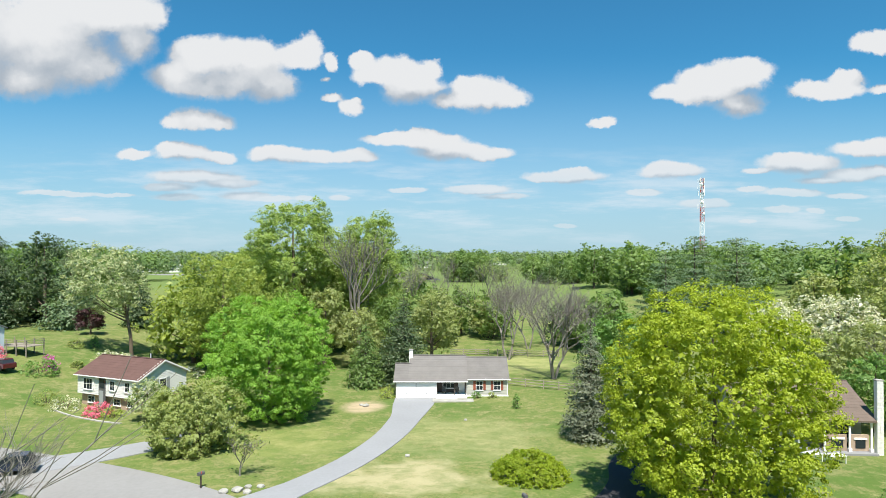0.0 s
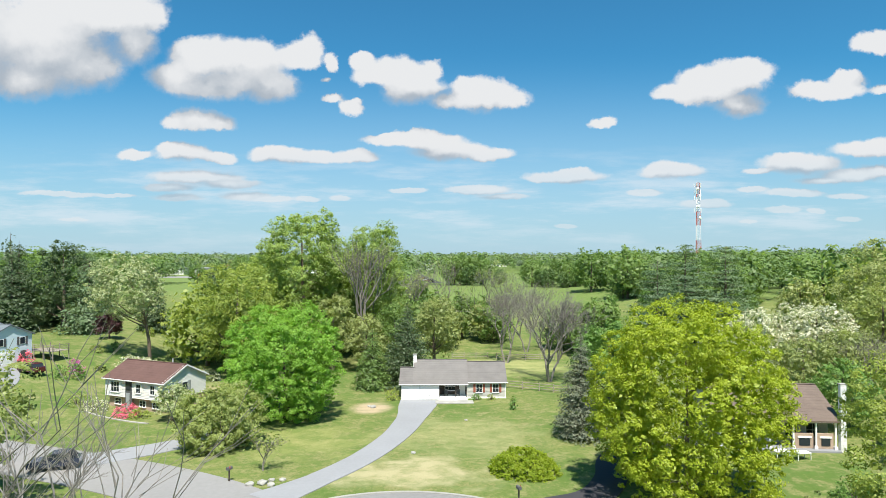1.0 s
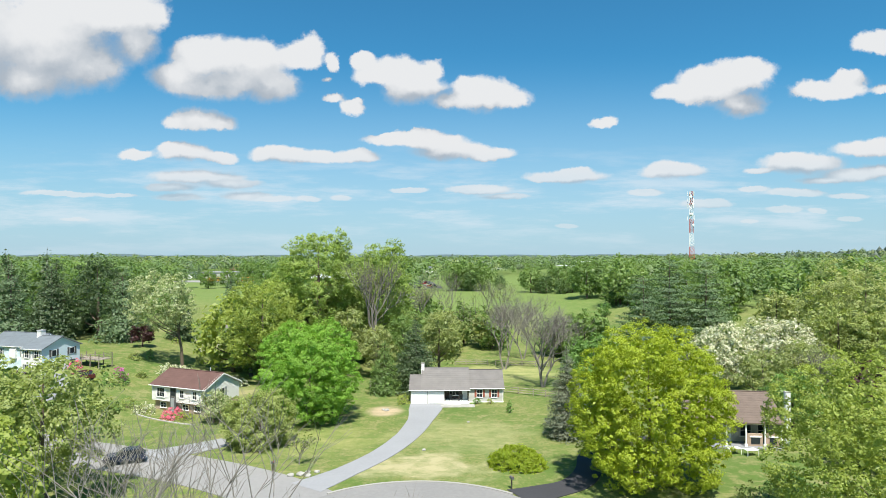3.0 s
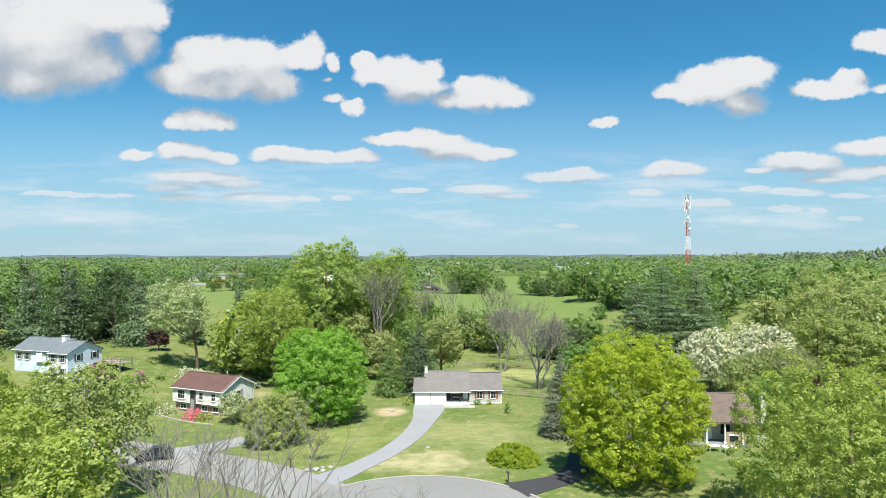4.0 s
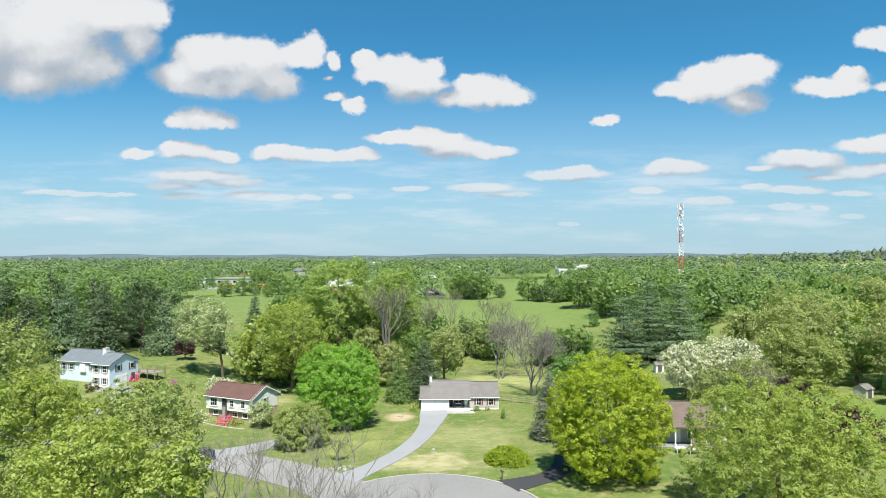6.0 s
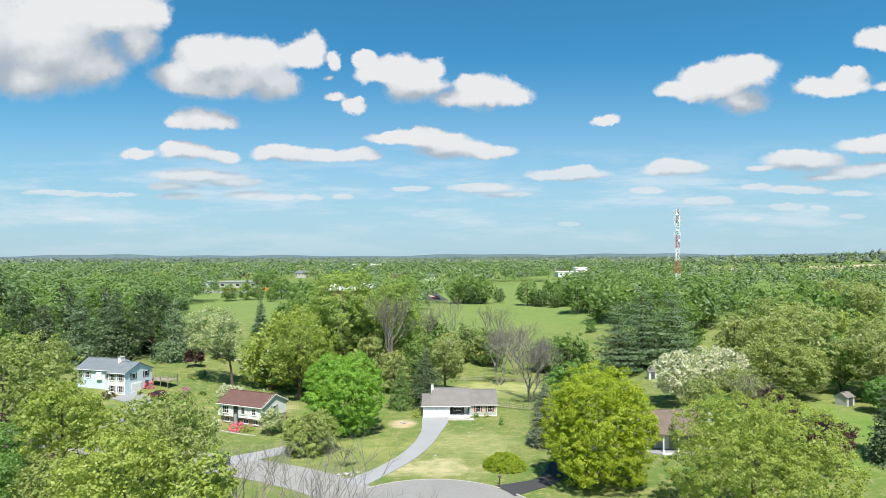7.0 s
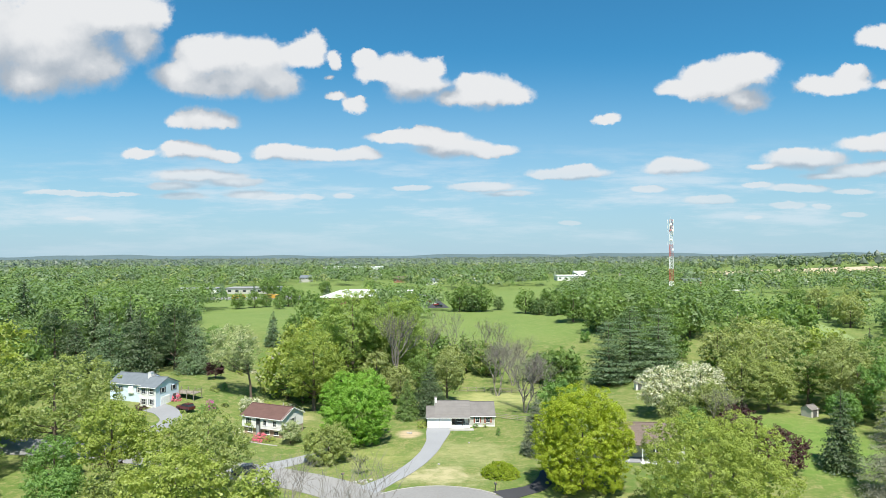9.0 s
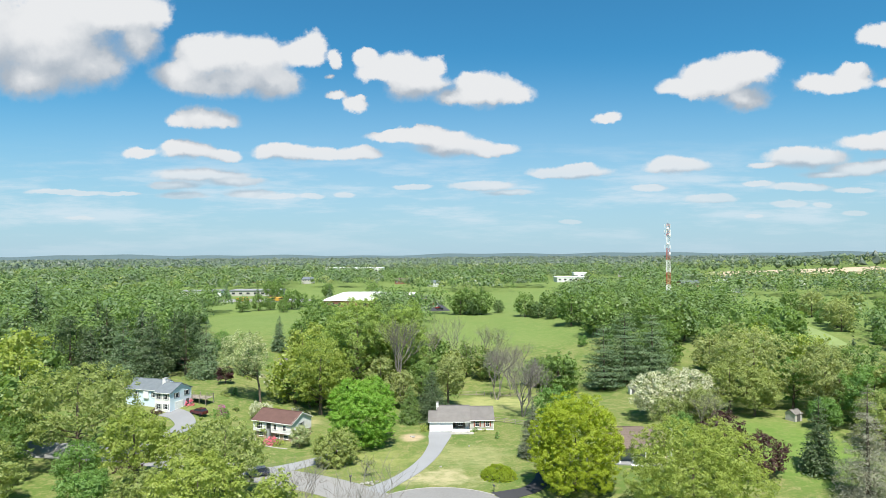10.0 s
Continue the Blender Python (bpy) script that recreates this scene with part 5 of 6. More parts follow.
leafy_tree("ash_tree", "olive green tree over the street corner", -39.5, 42, 15.6, 14, OLIVE, 48, 2, 18, 520, 16, 0.42, 0.85)
leafy_tree("locust_tree", "lime-green tree in young leaf on the verge", -38, 27, 13.8, 14.5, LIME, 49, 2, 20, 640, 17, 0.40, 0.8)
leafy_tree("locust_tree", "slim yellow-green tree on the verge", -22.8, 11.5, 16.8, 7.6, LIME, 50, 3, 14, 420, 16, 0.38, 0.7, 0.45)
leafy_tree("ash_tree", "dense green low tree near the street", -58, 33, 9.0, 10, GREEN, 51, 0.8, 14, 380, 16, 0.40, 0.8)
leafy_tree("ash_tree", "olive green tree at the corner of the road", -77, 38, 12.5, 12, OLIVE, 52, 1, 14, 400, 15, 0.44, 0.9)
bare_tree("bare_tree", "leafless grey tree with many fine twigs by the turning circle", -11.2, 3.0, 19.2, 14.0, 53, GREYBARK, 5, (0, 0), None, 0, "", 0.26, 3, 3, 1.02)
bare_tree("bare_tree", "small leafless grey tree with upright twigs", -6.0, 13, 11.8, 7, 54, GREYBARK, 5, (0, 0), None, 0, "", 0.2, 2, 3, 1.05)
bare_tree("bare_tree", "leafless grey tree beside the street", -25, 31, 11.5, 9, 55, GREYBARK, 5, (0, 0), None, 0, "", 0.2, 2, 3)
leafy_tree("crabapple_tree", "low rounded olive green tree on the front lawn", -24.4, 61.8, 6.8, 9.6, OLIVE, 56, -0.8, 20, 600, 16, 0.28, 0.5, 0.1, dense=1.2)
bare_tree("sapling", "small twiggy sapling with few leaves near the street", -17.6, 54, 4.2, 3.6, 57, GREYBARK, 5, (0, 0), OLIVE, 160, "", 0.09)
leafy_tree("cherry_tree", "leaning tree with pale cream-white blossom", -53.0, 106, 20.8, 13.5, CREAM, 58, 7.0, 20, 620, 13, 0.40, 0.8, 0.15, 0.4, None, (-4.5, 0), 0.32)
leafy_tree("dogwood_tree", "white flowering bushy tree behind the red roof", -49, 93, 4.8, 7, BLOSSOM, 59, 0.6, 10, 220, 12, 0.32, 0.55)
for i, (x, y, h, w) in enumerate(((-76, 127, 17.5, 9), (-84, 131, 20, 10), (-92, 126, 18, 9), (-100, 124, 19, 10), (-108, 121, 17, 9), (-116, 124, 20, 10), (-124, 118, 18, 10), (-96, 134, 20, 9), (-112, 110, 14, 8))):
    if i % 4 == 1:
        leafy_tree("pine_tree", "full dark pine in the row behind the blue house", x, y, h * 1.05, w * 1.5, SPRUCE, 62 + i, 0.4, 26, 420, 14, 0.5, 0.95, 0.5, 0.32, None, (0, 0), None, "row of pines")
    else:
        conifer("spruce_tree", "tall dark spruce in the row behind the blue house", x, y, h, w * 1.5, SPRUCE if i % 3 else PINE, 62 + i, 20, 0.8, 0.3, 0.0, 0.05, "row of spruces", 40 * i, 0.45, 0.55)
conifer("spruce_tree", "lone spruce on the far lawn", -64.5, 167, 14.0, 7.0, PINE, 72, 20, 0.7, 0.28)
conifer("spruce_tree", "dark spruce behind the blossoming tree", -64, 131, 14.5, 7.0, SPRUCE, 73, 20, 0.7, 0.28)
leafy_tree("plum_tree", "dark red-leaved small tree on the lawn", -67, 118, 5.5, 5.5, PLUM, 74, 0.6, 10, 160, 10, 0.4, 0.6)

leafy_tree("ash_tree", "pale grey-green tree before the dogwoods", 57, 82, 8.5, 9, PALE, 75, 0.5, 16, 300, 12, 0.42, 0.9)
leafy_tree("ash_tree", "light green tree beside the garden shed", 66, 88, 14, 12, OLIVE, 76, 0.5, 16, 320, 12, 0.42, 0.9)
leafy_tree("ash_tree", "bushy green tree at the lawn's edge", 83, 91, 14, 12, GREEN, 77, 0.5, 16, 320, 12, 0.42, 0.9)
bare_tree("budding_tree", "grey twiggy tree beyond the bungalow", 55, 76, 9.5, 9, 78, GREYBARK, 5, (0, 0), PALE, 500, "", 0.2, 2)
leafy_tree("ash_tree", "green tree closing the side lawn", 84, 60, 13, 12, OLIVE, 79, 0.5, 16, 320, 12, 0.42, 0.9)

bush("shrub", "loose green shrub below the oak", 29.5, 42, 3.0, 5.0, OLIVE, 97, "shrub", 1, 150, 12, 0.24, 0.4)
bush("shrub", "low green shrub on the side lawn", 34.5, 46.5, 2.4, 4.0, GREEN, 98, "shrub", 1, 120, 12, 0.24, 0.4)

leafy_tree("ash_tree", "dense green tree beside the bungalow chimney", 46.5, 67, 9.0, 8, GREEN, 99, 0.2, 14, 260, 13, 0.36, 0.8)

for i, (x, y, h, w, leaf) in enumerate(((88, 81, 14, 12, PALE), (96, 76, 15, 13, OLIVE), (80, 73, 7.5, 7, GREEN), (100, 66, 14, 12, GREEN), (92, 60, 11, 10, LIME))):
    leafy_tree("ash_tree", "leafy tree in the belt beside the side lawn", x, y, h, w, leaf, 400 + i, 0.2, 14, 260, 12, 0.42, 0.9, group="side lawn trees")

bush("shrub", "dark red-leaved shrub beside the street", -63.5, 57, 4.2, 6.0, PLUM, 421, "shrub", 1, 150, 12, 0.28, 0.42)
leafy_tree("ash_tree", "bushy green tree beside the street", -69, 50, 8.0, 9, GREEN, 422, 0.2, 14, 280, 13, 0.38, 0.8)
leafy_tree("ash_tree", "olive green tree near the street corner", -50, 33, 9.5, 9, OLIVE, 423, 0.4, 14, 300, 13, 0.38, 0.8)
leafy_tree("ash_tree", "full olive green tree on the street verge", -84, 50, 13, 12, FRESH, 424, 0.4, 14, 320, 13, 0.42, 0.9)

# ---- bushes, flowers and small things ----
bush("hedge", "clipped oval yellow-green hedge on the front lawn", 7.6, 54.2, 2.5, 6.5, HEDGE, 80, "hedge", 0.8, 1100, 22, 0.19, 0.28, 1.08)
bush("shrub", "small upright conical green shrub", 9.2, 78.0, 2.3, 1.0, GREEN, 81, "shrub", 1, 70, 14, 0.18, 0.22)
bush("shrub", "round dark shrub below the window", 4.4, 83.9, 1.2, 1.5, GREEN, 82, "shrub", 1, 50, 12, 0.16, 0.2)
bush("shrub", "round dark shrub below the window", 6.6, 83.9, 1.1, 1.2, OLIVE, 83, "shrub", 1, 50, 12, 0.16, 0.2)
bush("shrub", "yellow-green shrub beside the garage", -7.6, 84.6, 2.2, 2.4, LIME, 84, "shrub", 1, 80, 12, 0.2, 0.26)
bush("azalea", "bright pink azalea in full flower", -41.2, 74.3, 1.9, 3.4, PINK, 85, "azalea", 1, 130, 14, 0.2, 0.26)
bush("shrub", "yellow-green shrub beside the azalea", -38.9, 73.4, 1.5, 2.4, LIME, 86, "shrub", 1, 80, 12, 0.2, 0.26)
leafy_tree("dogwood_tree", "small dogwood with cream-white blossom at the house corner", -34.2, 72.3, 5.0, 5.0, CREAM, 87, 0.3, 12, 280, 13, 0.26, 0.5)
bush("shrub", "grey-white flowering shrub before the house", -46.8, 77.2, 2.0, 3.6, BLOSSOM, 88, "shrub", 1, 110, 12, 0.2, 0.28)
bush("shrub", "brownish round shrub beside the house", -50.2, 79.0, 2.0, 3.4, OLIVE, 89, "shrub", 1, 110, 12, 0.2, 0.28)
bush("azalea", "magenta azalea on the side lawn", -58.5, 92.5, 2.6, 2.6, MAGENTA, 90, "azalea", 1, 90, 12, 0.24, 0.26)
bush("shrub", "wide dark green shrub on the side lawn", -58.2, 89.8, 2.6, 5.2, GREEN, 91, "shrub", 1, 150, 12, 0.26, 0.34)
bush("azalea", "pink azalea before the blue house", -67.5, 94.2, 2.2, 2.4, PINK, 92, "azalea", 1, 80, 12, 0.22, 0.26)
bush("shrub", "red-leaved shrub by the blue house", -72.5, 87.0, 2.4, 3.0, PLUM, 93, "shrub", 1, 80, 12, 0.24, 0.28)
rngb = random.Random(8)
for i in range(26):
    x, y = rngb.uniform(-64, -38), rngb.uniform(95, 140)
    if -57 < x < -50 and 100 < y < 112: continue
    leafm = rngb.choice([OLIVE, LIME, GREEN, OLIVE, BLOSSOM, PLUM])
    bush("shrub", "rounded garden shrub on the side lawn", x, y, rngb.uniform(0.9, 2.2), rngb.uniform(1.5, 3.6), leafm, 100 + i, "shrub", 1, 60, 10, 0.28, 0.3, 1.0, 0, "garden shrubs")


def mailbox(x, y, turn):
    ob = thing("mailbox", "black post mailbox beside the kerb", "mailbox", put(x, y, turn))
    part("post", Shape().box(-0.05, -0.05, -0.3, 0.05, 0.05, 1.1, 0.01), DARK, ob)
    k = 10
    outline = [(-0.13, 1.1), (0.13, 1.1)] + [(0.13 * math.cos(math.pi * i / k), 1.26 + 0.13 * math.sin(math.pi * i / k)) for i in range(k + 1)]
    part("box", Shape().prism(outline, -0.28, 0.28), CHARCOAL, ob)
    part("flag", Shape().box(0.135, -0.1, 1.25, 0.15, 0.0, 1.45), RED_PAINT, ob)


mailbox(6.1, 46.6, 20)
mailbox(-19.8, 51.0, -30)


def rock(x, y, r, seed):
    rng = np.random.default_rng(seed)
    bm = bmesh.new()
    bmesh.ops.create_icosphere(bm, subdivisions=2, radius=r)
    for v in bm.verts:
        v.co *= 1 + 0.35 * noise.noise(v.co * 2.1 / r + Vector((seed, 0, 0)))
        v.co.z *= 0.62
    me = bpy.data.meshes.new("rock")
    bm.to_mesh(me)
    bm.free()
    me.materials.append(STONE)
    tagged(new("rock", me), "rough grey garden boulder on the lawn", "rock", "garden rocks").matrix_basis = put(x, y, seed * 40, 1, -r * 0.25)


for i, (x, y, r) in enumerate(((-16.6, 50.4, 0.45), (-15.7, 50.0, 0.35), (-17.6, 50.0, 0.4), (-16.0, 51.2, 0.3), (-3.4, 59.5, 0.25), (2.6, 72.5, 0.22), (-9.9, 79.8, 0.4), (-10.5, 80.2, 0.3), (-15.0, 51.3, 0.3))):
    rock(x, y, r, i + 1)


def play_tower(x, y):
    ob = thing("play_tower", "wooden garden play tower with teal roof", "play tower", put(x, y, 20))
    for lx in (-0.9, 0.8):
        for ly in (-0.9, 0.8):
            part("post", Shape().box(lx, ly, -0.2, lx + 0.1, ly + 0.1, 3.0), FENCE, ob)
    part("platform", Shape().box(-0.95, -0.95, 1.4, 0.95, 0.95, 1.5), FENCE, ob)
    part("roof", Shape().prism([(-1.1, 2.95), (1.1, 2.95), (0, 4.2)], -1.1, 1.1), TEAL, ob, "teal fabric roof")
    part("slide", Shape().add([(0.9, -0.3, 1.5), (0.9, 0.3, 1.5), (3.4, 0.3, 0.1), (3.4, -0.3, 0.1), (0.9, -0.3, 1.4), (0.9, 0.3, 1.4), (3.4, 0.3, 0.0), (3.4, -0.3, 0.0)],
         [(0, 3, 2, 1), (4, 5, 6, 7), (0, 1, 5, 4), (1, 2, 6, 5), (2, 3, 7, 6), (3, 0, 4, 7)]), TEAL, ob)


play_tower(-46.5, 119)


def garden_table(x, y):
    ob = thing("garden_table", "white garden table on the lawn", "table", put(x, y, 10))
    part("tabletop", Shape().box(-0.8, -0.5, 0.70, 0.8, 0.5, 0.75, 0.01), WHITE, ob)
    for lx in (-0.75, 0.69):
        for ly in (-0.45, 0.39):
            part("leg", Shape().box(lx, ly, -0.05, lx + 0.06, ly + 0.06, 0.70), WHITE, ob)


garden_table(36.2, 57.6)
garden_table(34.4, 58.2)
strip("garden_bed", [(-47.5, 76.2), (-43.5, 73.6), (-39.5, 71.6), (-36.5, 70.6)], [0.28, 0.28], STONE, "pale stone edging of the flower bed", "garden bed", 0.1)

# ---- middle distance: single trees built once and copied ----
TRACK_X, TRACK_Y = [118, 130, 141, 152, 160], [106, 132, 165, 205, 250]      # mown track through the trees


def grove():
    protos = []
    for i, (leaf, kind) in enumerate(((FRESH, "l"), (GREEN, "l"), (FRESH, "l"), (LIME, "l"), (PALE, "l"), (MIDWOOD, "l"), (SPRUCE, "c"), (PINE, "c"))):
        if kind == "l":
            protos.append(leafy_tree("woodland_tree", "leafy green tree at the wood's edge", 0, -70 - 20 * i, 13, 12, leaf, 200 + i, -0.8, 18, 270, 3, 0.80, 0.95, 0.2, 0.4, None, (0, 0), None, "woodland trees", dense=0.8, core=14))
        else:
            protos.append(conifer("woodland_conifer", "dark evergreen at the wood's edge", 0, -70 - 20 * i, 15, 7.5, leaf, 200 + i, 13, 1.15, 0.25, 0.0, 0.05, "woodland evergreens"))
    rng = random.Random(21)
    used = set()

    def area(x0, x1, y0, y1, n, kinds, lo=0.8, hi=1.25):
        for _ in range(n):
            x, y = rng.uniform(x0, x1), rng.uniform(y0, y1)
            k = rng.choice(kinds)
            if abs(x - np.interp(y, TRACK_Y, TRACK_X)) < 15 and 95 < y < 300:
                continue
            m = put(x, y, rng.uniform(0, 360), rng.uniform(lo, hi), 0.2)
            if k not in used:
                used.add(k)
                protos[k].matrix_basis = m
            else:
                copy_thing(protos[k], m)

    area(-42, -22, 122, 150, 10, (0, 4, 0, 2), 1.0, 1.4)        # behind the poplars
    area(-24, 4, 128, 150, 8, (4, 2, 0), 0.7, 1.0)
    area(-3, 12, 134, 150, 6, (2, 4, 1), 0.5, 0.8)
    area(24, 36, 118, 140, 6, (1, 2, 5), 0.5, 0.8)
    area(60, 76, 138, 158, 8, (1, 5, 3, 2), 0.8, 1.1)
    area(52, 100, 178, 235, 28, (1, 2, 5, 1), 0.75, 1.1)        # thicket below the mast
    area(40, 66, 262, 282, 9, (1, 5, 2), 0.7, 1.0)
    area(72, 150, 235, 300, 34, (1, 2, 5, 1, 7), 0.8, 1.15)
    area(2, 34, 284, 300, 9, (2, 1, 5), 0.85, 1.1)
    area(80, 116, 105, 150, 18, (4, 2, 3, 1), 0.9, 1.3)
    area(96, 130, 60, 100, 12, (2, 4, 1, 6), 0.9, 1.3)
    area(86, 110, 30, 60, 7, (6, 2, 1, 4), 0.8, 1.2)
    area(120, 200, 110, 180, 32, (2, 1, 4, 5), 0.8, 1.2)
    area(140, 240, 200, 280, 26, (2, 1, 4, 5), 0.8, 1.1)
    area(-140, -84, 138, 172, 30, (1, 5, 6, 1, 0, 7), 1.0, 1.4)
    area(-135, -100, 80, 112, 12, (3, 2, 0, 5), 0.9, 1.2)
    area(-118, -88, 60, 84, 6, (3, 0, 2), 0.8, 1.15)
    area(-110, -86, 36, 56, 6, (2, 1, 3), 0.7, 1.0)
    area(-200, -130, 100, 190, 40, (6, 7, 1, 5, 7), 1.0, 1.4)
    area(-180, -118, 178, 235, 34, (1, 5, 0, 1, 7), 0.9, 1.25)
    area(-66, -50, 178, 215, 8, (0, 7, 2, 1), 0.8, 1.1)
    area(-190, -60, 405, 432, 14, (0, 1, 2, 7), 0.7, 1.0)
    area(-130, -92, 300, 345, 6, (0, 1, 2), 0.6, 0.9)
    area(-58, -40, 152, 170, 5, (0, 3), 0.7, 1.1)
    area(-46, -36, 108, 124, 4, (0, 3), 0.9, 1.2)


grove()


# ---- far woods ----
def far_woods(name, label, mat, seed, count, r0, r1, per, size, tall, open_areas, half=0.82):
    rng = np.random.default_rng(seed)
    r = np.sqrt(rng.uniform(r0 ** 2, r1 ** 2, count * 3))
    t = rng.uniform(-half, half, count * 3)
    x, y = r * np.sin(t), r * np.cos(t)
    keep = np.ones(len(x), bool)
    for ax, ay, bx, by in open_areas:
        keep &= ~((x > ax) & (x < bx) & (y > ay) & (y < by))
    keep &= ~((np.abs(x - np.interp(y, TRACK_Y, TRACK_X)) < 16) & (y < 300))
    keep &= np.sin(x / 67 + 1.3 * np.sin(y / 150)) + np.sin(y / 83 + x / 210) > -1.25 + 0.15 * ((r > 330) & (r < 1000)) - (r > 1300)
    x, y = x[keep][:count], y[keep][:count]
    k = len(x)
    h = tall * np.clip(rng.normal(0.9, 0.22, k), 0.5, 1.35)
    w = h * rng.uniform(0.34, 0.50, k)
    d = rng.normal(size=(k, per, 3))
    d /= np.linalg.norm(d, axis=2, keepdims=True)
    d[..., 2] = np.abs(d[..., 2]) * 1.2 - 0.25
    knob = rng.normal(size=(k, 7, 3))
    knob /= np.linalg.norm(knob, axis=2, keepdims=True)
    lump = 0.72 + 0.38 * np.clip(np.einsum("kpi,kji->kpj", d, knob).max(2) * 1.6 - 0.6, 0, 1)[..., None] * rng.uniform(0.85, 1.1, (k, per, 1))
    c = np.stack([x, y, gz(x, y) + h * 0.55], -1)[:, None] + d * lump * np.stack([w, w, h * 0.45], -1)[:, None]
    nr = d + rng.normal(size=d.shape) * 0.25 + np.array([0, 0, 0.5])
    s = np.repeat(h / tall, per) * size
    sprays = cards(c.reshape(-1, 3), nr.reshape(-1, 3), s, rng, 0.2, 0.85)
    heart = np.stack([x, y, gz(x, y) + h * 0.5, w * 0.8, w * 0.8, h * 0.42], -1)
    me = leafage(name, sprays, heart, rng, mat, 0.25) if r0 > 900 else quads(name, sprays, mat)
    return tagged(new(name, me), label, "woods", kind="stuff")


FAR_HOUSES = ((-20, 560), (-55, 610), (22, 640), (60, 720), (-150, 620), (-230, 650), (-300, 720), (0, 820), (90, 900), (-90, 760), (200, 470), (215, 500), (300, 620), (240, 760), (-420, 1000), (-350, 900),
              (40, 1000), (150, 1100), (-200, 1150), (330, 900), (-560, 1250), (60, 1350), (-60, 1250), (260, 1200), (-700, 1400), (-820, 1500), (420, 1300), (-20, 1500), (-330, 1400), (180, 1500))
MEADOW = ((-12, 140, 60, 290), (0, 280, 60, 400), (-26, 300, 70, 470), (55, 380, 108, 520), (-190, 350, 10, 440), (-90, 140, -40, 350), (60, 140, 110, 176), (150, 60, 260, 110), (300, 640, 680, 900), (95, 500, 190, 680),
          (-335, 440, -255, 560), (-225, 420, -140, 480), (-112, 165, -58, 245), (-135, 230, -60, 350), (-168, 320, -88, 400), (-215, 900, -105, 1000), (320, 510, 356, 558))
MEADOW += tuple((x - 13, y - 60, x + 13, y + 12) for x, y in FAR_HOUSES)
NEAR = MEADOW + ((-130, 0, 130, 180), (20, 300, 50, 420))
far_woods("woods", "mixed green deciduous woodland beyond the lawns", MIDWOOD, 301, 700, 190, 420, 130, 1.0, 13, NEAR)
far_woods("woods", "fresh light green woodland beyond the lawns", FRESH, 302, 400, 200, 560, 110, 1.1, 12, NEAR)
far_woods("woods", "dark evergreen woodland far off", PINE, 303, 620, 260, 900, 54, 1.6, 14, NEAR)
far_woods("woods", "olive green woodland far off", MIDWOOD, 304, 2200, 380, 1000, 42, 1.9, 13, MEADOW)
far_woods("woods", "green woodland far off", FARWOOD_HAZED, 305, 2200, 420, 1200, 38, 2.0, 13, MEADOW)
far_woods("woods", "pale spring woodland far off", PALE, 309, 1000, 400, 1200, 40, 1.8, 12, MEADOW)
far_woods("woods", "green wooded plain towards the horizon", FARWOOD_HAZED, 306, 5000, 950, 2600, 7, 3.4, 13, MEADOW)
far_woods("woods", "darker wooded plain towards the horizon", HILLWOOD_HAZED, 307, 4400, 1100, 2600, 6, 3.4, 14, MEADOW)
far_woods("woods", "wooded hills on the horizon, haze put into the leaf colour", HILLWOOD_HAZED, 308, 6000, 2400, 3500, 3, 5.0, 15, ())


# ---- school, car park, far buildings ----
def school():
    x0, x1, y, depth = -84, -28, 342, 82
    z = float(gz(-56, 345)) - 0.2
    ob = thing("school_building", "long low brick school with a white flat roof", "building", pose(x0, y, z))
    w = x1 - x0
    part("wall", Shape().box(0, 0, -1, w, depth, 4.2), BRICK, ob)
    part("roof", Shape().box(-0.6, -0.6, 4.2, w + 0.6, depth + 0.6, 4.8, 0.1), WHITE, ob, "white flat roof")
    part("parapet", Shape().box(w * 0.12, 22, 4.8, w * 0.62, 60, 6.6, 0.1), WHITE, ob)
    part("clerestory", Shape().box(w * 0.70, 8, 4.8, w * 0.95, 40, 6.0, 0.1), WHITE, ob)
    for i in range(13):
        window(ob, 2.6 + i * 4.2, 1.2, 1.9, 1.7, 0, CHARCOAL, None, 2)
    for i in range(5):
        part("roof_unit", Shape().box(5 + i * 10, 10, 4.8, 7.4 + i * 10, 12.4, 6.0, 0.08), STEEL, ob)


school()


def car(x, y, turn, paint, label, group="parked cars", z=None):
    ob = thing("car", label, "car", put(x, y, turn), group)
    ob.location.z += 0.12
    body = Shape().side_prism([(-2.2, 0.35), (2.2, 0.35), (2.25, 0.75), (2.0, 0.95), (0.9, 1.02), (0.35, 1.02), (-1.9, 1.02), (-2.2, 0.95)], -0.88, 0.88)
    part("body", body, paint, ob)
    part("cabin", Shape().side_prism([(-1.95, 1.0), (0.95, 1.0), (0.25, 1.5), (-1.5, 1.52)], -0.76, 0.76), GLASS, ob, "dark car windows")
    part("roof", Shape().side_prism([(-1.55, 1.49), (0.3, 1.47), (0.15, 1.56), (-1.45, 1.58)], -0.72, 0.72), paint, ob)
    wheel = mesh_of("wheel", Shape().tube([(-0.11, 0, 0), (0.11, 0, 0)], [0.33, 0.33], 12), TYRE)
    for wx in (-0.82, 0.82):
        for wy in (-1.4, 1.4):
            part("wheel", wheel, TYRE, ob).location = (wx, wy, 0.33)
    for wx in (-0.6, 0.6):
        part("headlight", Shape().box(wx - 0.18, 2.18, 0.62, wx + 0.18, 2.27, 0.78, 0.02), WHITE, ob)
    return ob


PAINTS = [car_paint("white_car", (0.7, 0.7, 0.7)), car_paint("silver_car", (0.35, 0.36, 0.38)), car_paint("black_car", (0.02, 0.02, 0.025)),
          car_paint("red_car", (0.35, 0.02, 0.02)), car_paint("blue_car", (0.04, 0.08, 0.25))]
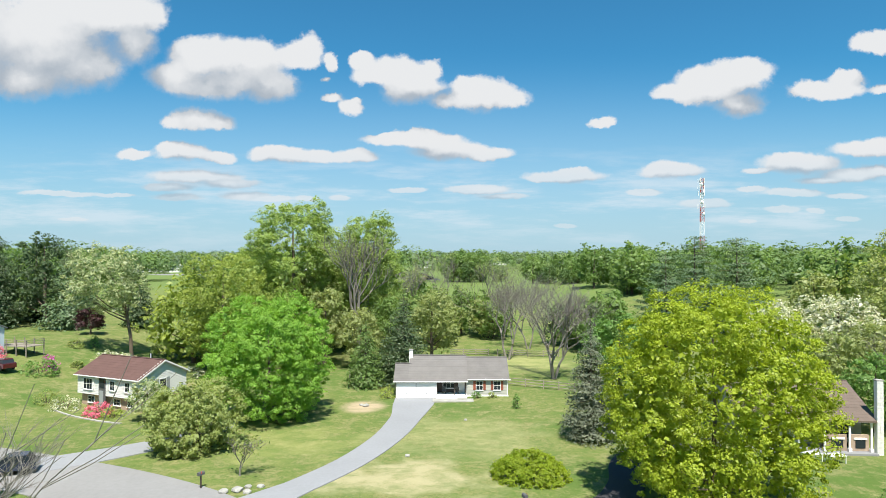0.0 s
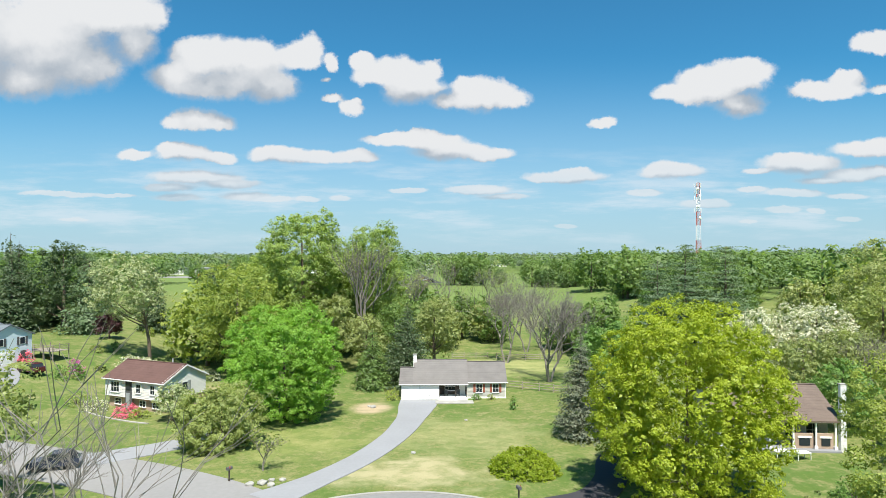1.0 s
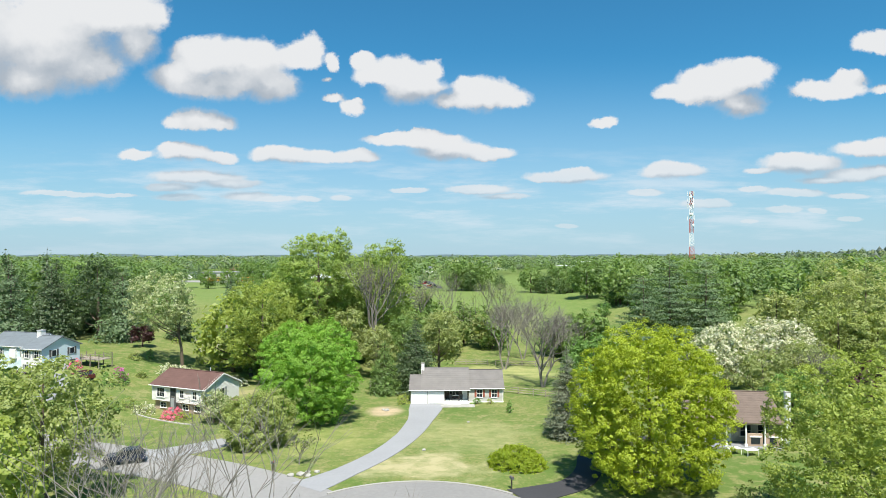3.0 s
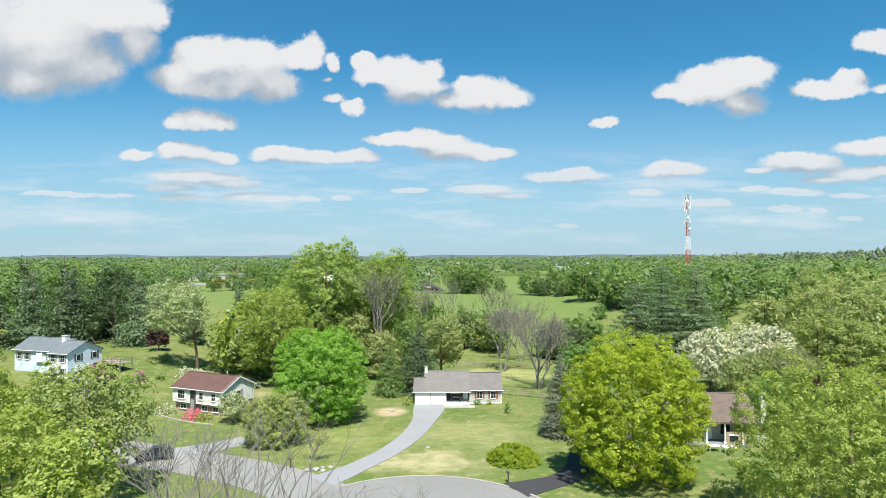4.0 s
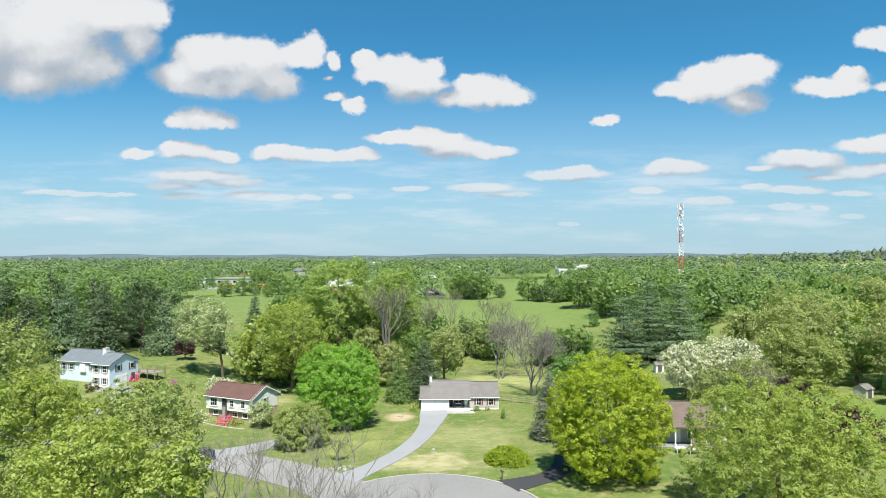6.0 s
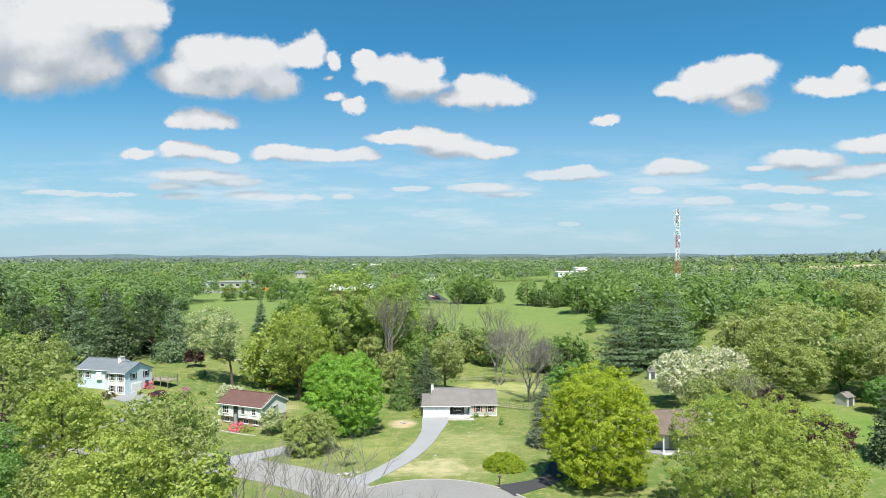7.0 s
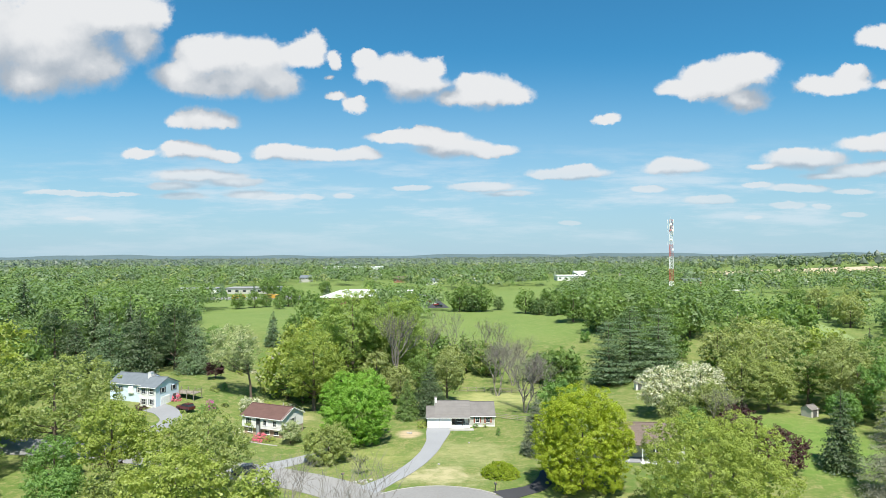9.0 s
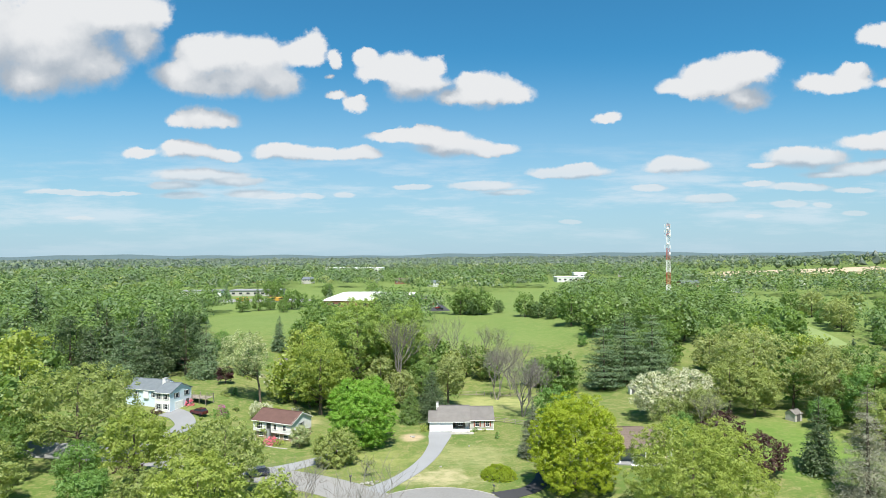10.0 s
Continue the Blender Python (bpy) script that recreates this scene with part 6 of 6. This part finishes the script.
NAMES = ["white", "silver", "black", "red", "dark blue"]
strip("car_park", [(-9, 312), (-13, 345), (-18, 390), (-24, 440)], [17, 17], ASPHALT, "dark asphalt car park beside the school", "car park", 0.08)
strip("car_park", [(-185, 398), (-145, 396), (-104, 394)], [24, 24], ROAD, "grey car park on the far side of the meadow", "car park", 0.08)
rngc = random.Random(5)
for i in range(22):
    k = rngc.randrange(4)
    car(-15.5 - 1.1 * (i // 2) + (i % 2) * 8.5, 318 + (i // 2) * 8.5, 80, PAINTS[k], NAMES[k] + " car parked beside the school")
for i in range(10):
    k = rngc.randrange(5)
    car(-137 + i * 3.0, 399, 5, PAINTS[k], NAMES[k] + " car parked in the far car park")
car(-62.6, 88.2, 62, car_paint("maroon_car", (0.10, 0.015, 0.02)), "dark maroon car parked before the blue house", "driveway cars")
car(-38.0, 54.6, 112, car_paint("navy_car", (0.03, 0.04, 0.07)), "dark blue car parked on the street", "street cars")


def bus(x, y, turn):
    ob = thing("school_bus", "yellow school bus parked in the far car park", "bus", put(x, y, turn), "school buses")
    part("body", Shape().box(-5.2, -1.2, 0.6, 4.2, 1.2, 3.0, 0.12), YELLOW, ob)
    part("bonnet", Shape().box(4.2, -1.05, 0.6, 5.6, 1.05, 1.7, 0.1), YELLOW, ob)
    part("window_band", Shape().box(-5.0, -1.23, 1.75, 4.0, 1.23, 2.45), GLASS, ob)
    for wx in (-3.2, 4.4):
        for wy in (-1.1, 1.1):
            w = part("wheel", Shape().tube([(0, -0.14, 0), (0, 0.14, 0)], [0.5, 0.5], 12), TYRE, ob)
            w.location = (wx, wy, 0.55)


for i in range(3):
    bus((-152, -131, -125)[i], 390 + (i % 2) * 2, (62, 78, 84)[i])


def far_house(x, y, turn, w, d, h, wall_mat, roof_mat, label, group="far houses"):
    ob = thing("far_house", label, "house", put(x, y, turn), group)
    gable_walls(ob, -w / 2, w / 2, -d / 2, d / 2, -1.5, h, h + d * 0.28, wall_mat)
    gable_roof(ob, -w / 2, w / 2, -d / 2, d / 2, h, h + d * 0.28, roof_mat, 0.4, 0.2, None, 1.6)
    for i in range(max(2, int(w / 4))):
        window(ob, -w / 2 + 2 + i * (w - 3) / max(1, int(w / 4)), h - 1.9, 1.1, 1.3, -d / 2, WHITE, None, 1)


def far_block(x, y, turn, w, d, h, wall_mat, label, roof_mat=None):
    ob = thing("far_building", label, "building", put(x, y, turn), "far buildings")
    part("wall", Shape().box(-w / 2, -d / 2, -1.5, w / 2, d / 2, h), wall_mat, ob)
    part("roof", Shape().box(-w / 2 - 0.5, -d / 2 - 0.5, h, w / 2 + 0.5, d / 2 + 0.5, h + 0.7, 0.1), roof_mat or WHITE, ob, "flat roof")
    for i in range(int(w / 6)):
        window(ob, -w / 2 + 3 + i * 6, h * 0.4, 2.4, h * 0.3, -d / 2, CHARCOAL, None, 1)


far_block(136, 640, 0, 34, 24, 5.0, SIDING_WHITE, "white low building beyond the meadow")
far_block(150, 660, 0, 14, 12, 9.0, SIDING_WHITE, "white taller block beyond the meadow")
far_block(-160, 452, 0, 40, 20, 4.2, SIDING, "low cream wing of the school", CONCRETE)
far_block(-204, 448, 8, 32, 20, 4.0, SIDING_WHITE, "low pale building by the far car park", CONCRETE)
far_block(-160, 985, 0, 96, 50, 9.0, SIDING_WHITE, "long white warehouse among the woods")
far_block(-480, 820, 10, 60, 24, 6.0, CHARCOAL, "dark long building far off")
far_block(232, 462, 5, 20, 14, 4.0, SIDING_WHITE, "white low shed beyond the mast")
far_block(338, 562, -8, 28, 12, 4.0, SIDING_WHITE, "long white greenhouse below the ploughed field")
far_block(118, 470, 4, 40, 14, 4.2, TAN_BRICK, "low tan building behind the thicket", CONCRETE)
rngh = random.Random(12)
for i, (x, y) in enumerate(FAR_HOUSES):
    r = rngh.random()
    far_house(x + rngh.uniform(-8, 8), y, rngh.uniform(-35, 35), rngh.uniform(11, 19), rngh.uniform(8, 11), rngh.uniform(3.2, 6.2), rngh.choice([SIDING_WHITE, SIDING, SIDING_WHITE, BRICK]),
              rngh.choice([ROOF_GREY, ROOF_BROWN, ROOF_BLUE]), "far house with pale walls among the trees")


def field_patch(name, pts, mat, label):
    """A field laid on the ground between four corners."""
    s, k = Shape(), 14
    a, b, c, d = [Vector((*p, 0)) for p in pts]
    g = []
    for i in range(k + 1):
        for j in range(k + 1):
            q = a.lerp(b, i / k).lerp(d.lerp(c, i / k), j / k)
            g.append((q.x, q.y, float(gz(q.x, q.y)) + 0.35))
    s.add(g, [(i * (k + 1) + j, (i + 1) * (k + 1) + j, (i + 1) * (k + 1) + j + 1, i * (k + 1) + j + 1) for i in range(k) for j in range(k)])
    tagged(new(name, mesh_of(name, s, mat)), label, "field", kind="structure")


field_patch("field", [(300, 730), (610, 770), (660, 900), (320, 870)], TAN, "bare tan ploughed field before the far hill")
field_patch("field", [(-325, 470), (-262, 465), (-270, 545), (-330, 550)], FIELD_LIGHT, "light green mown field among the woods")
strip("meadow_strip", list(zip(TRACK_X, TRACK_Y)), [16, 15, 14, 14], FIELD_LIGHT, "pale mown track through the trees", "meadow", 0.1)


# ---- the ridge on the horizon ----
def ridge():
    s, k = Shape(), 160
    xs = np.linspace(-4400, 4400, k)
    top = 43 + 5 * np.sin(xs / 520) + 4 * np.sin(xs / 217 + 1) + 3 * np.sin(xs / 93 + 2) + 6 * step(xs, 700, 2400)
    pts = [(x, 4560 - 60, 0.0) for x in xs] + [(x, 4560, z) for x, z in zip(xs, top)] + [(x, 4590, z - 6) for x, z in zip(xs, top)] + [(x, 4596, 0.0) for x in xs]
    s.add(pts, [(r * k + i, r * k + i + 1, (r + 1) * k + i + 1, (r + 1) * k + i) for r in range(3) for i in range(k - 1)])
    tagged(new("backdrop", mesh_of("backdrop", s, RIDGE_HAZED, True)), "wooded ridge on the horizon, blue-green with painted haze", "hills", kind="structure")


ridge()
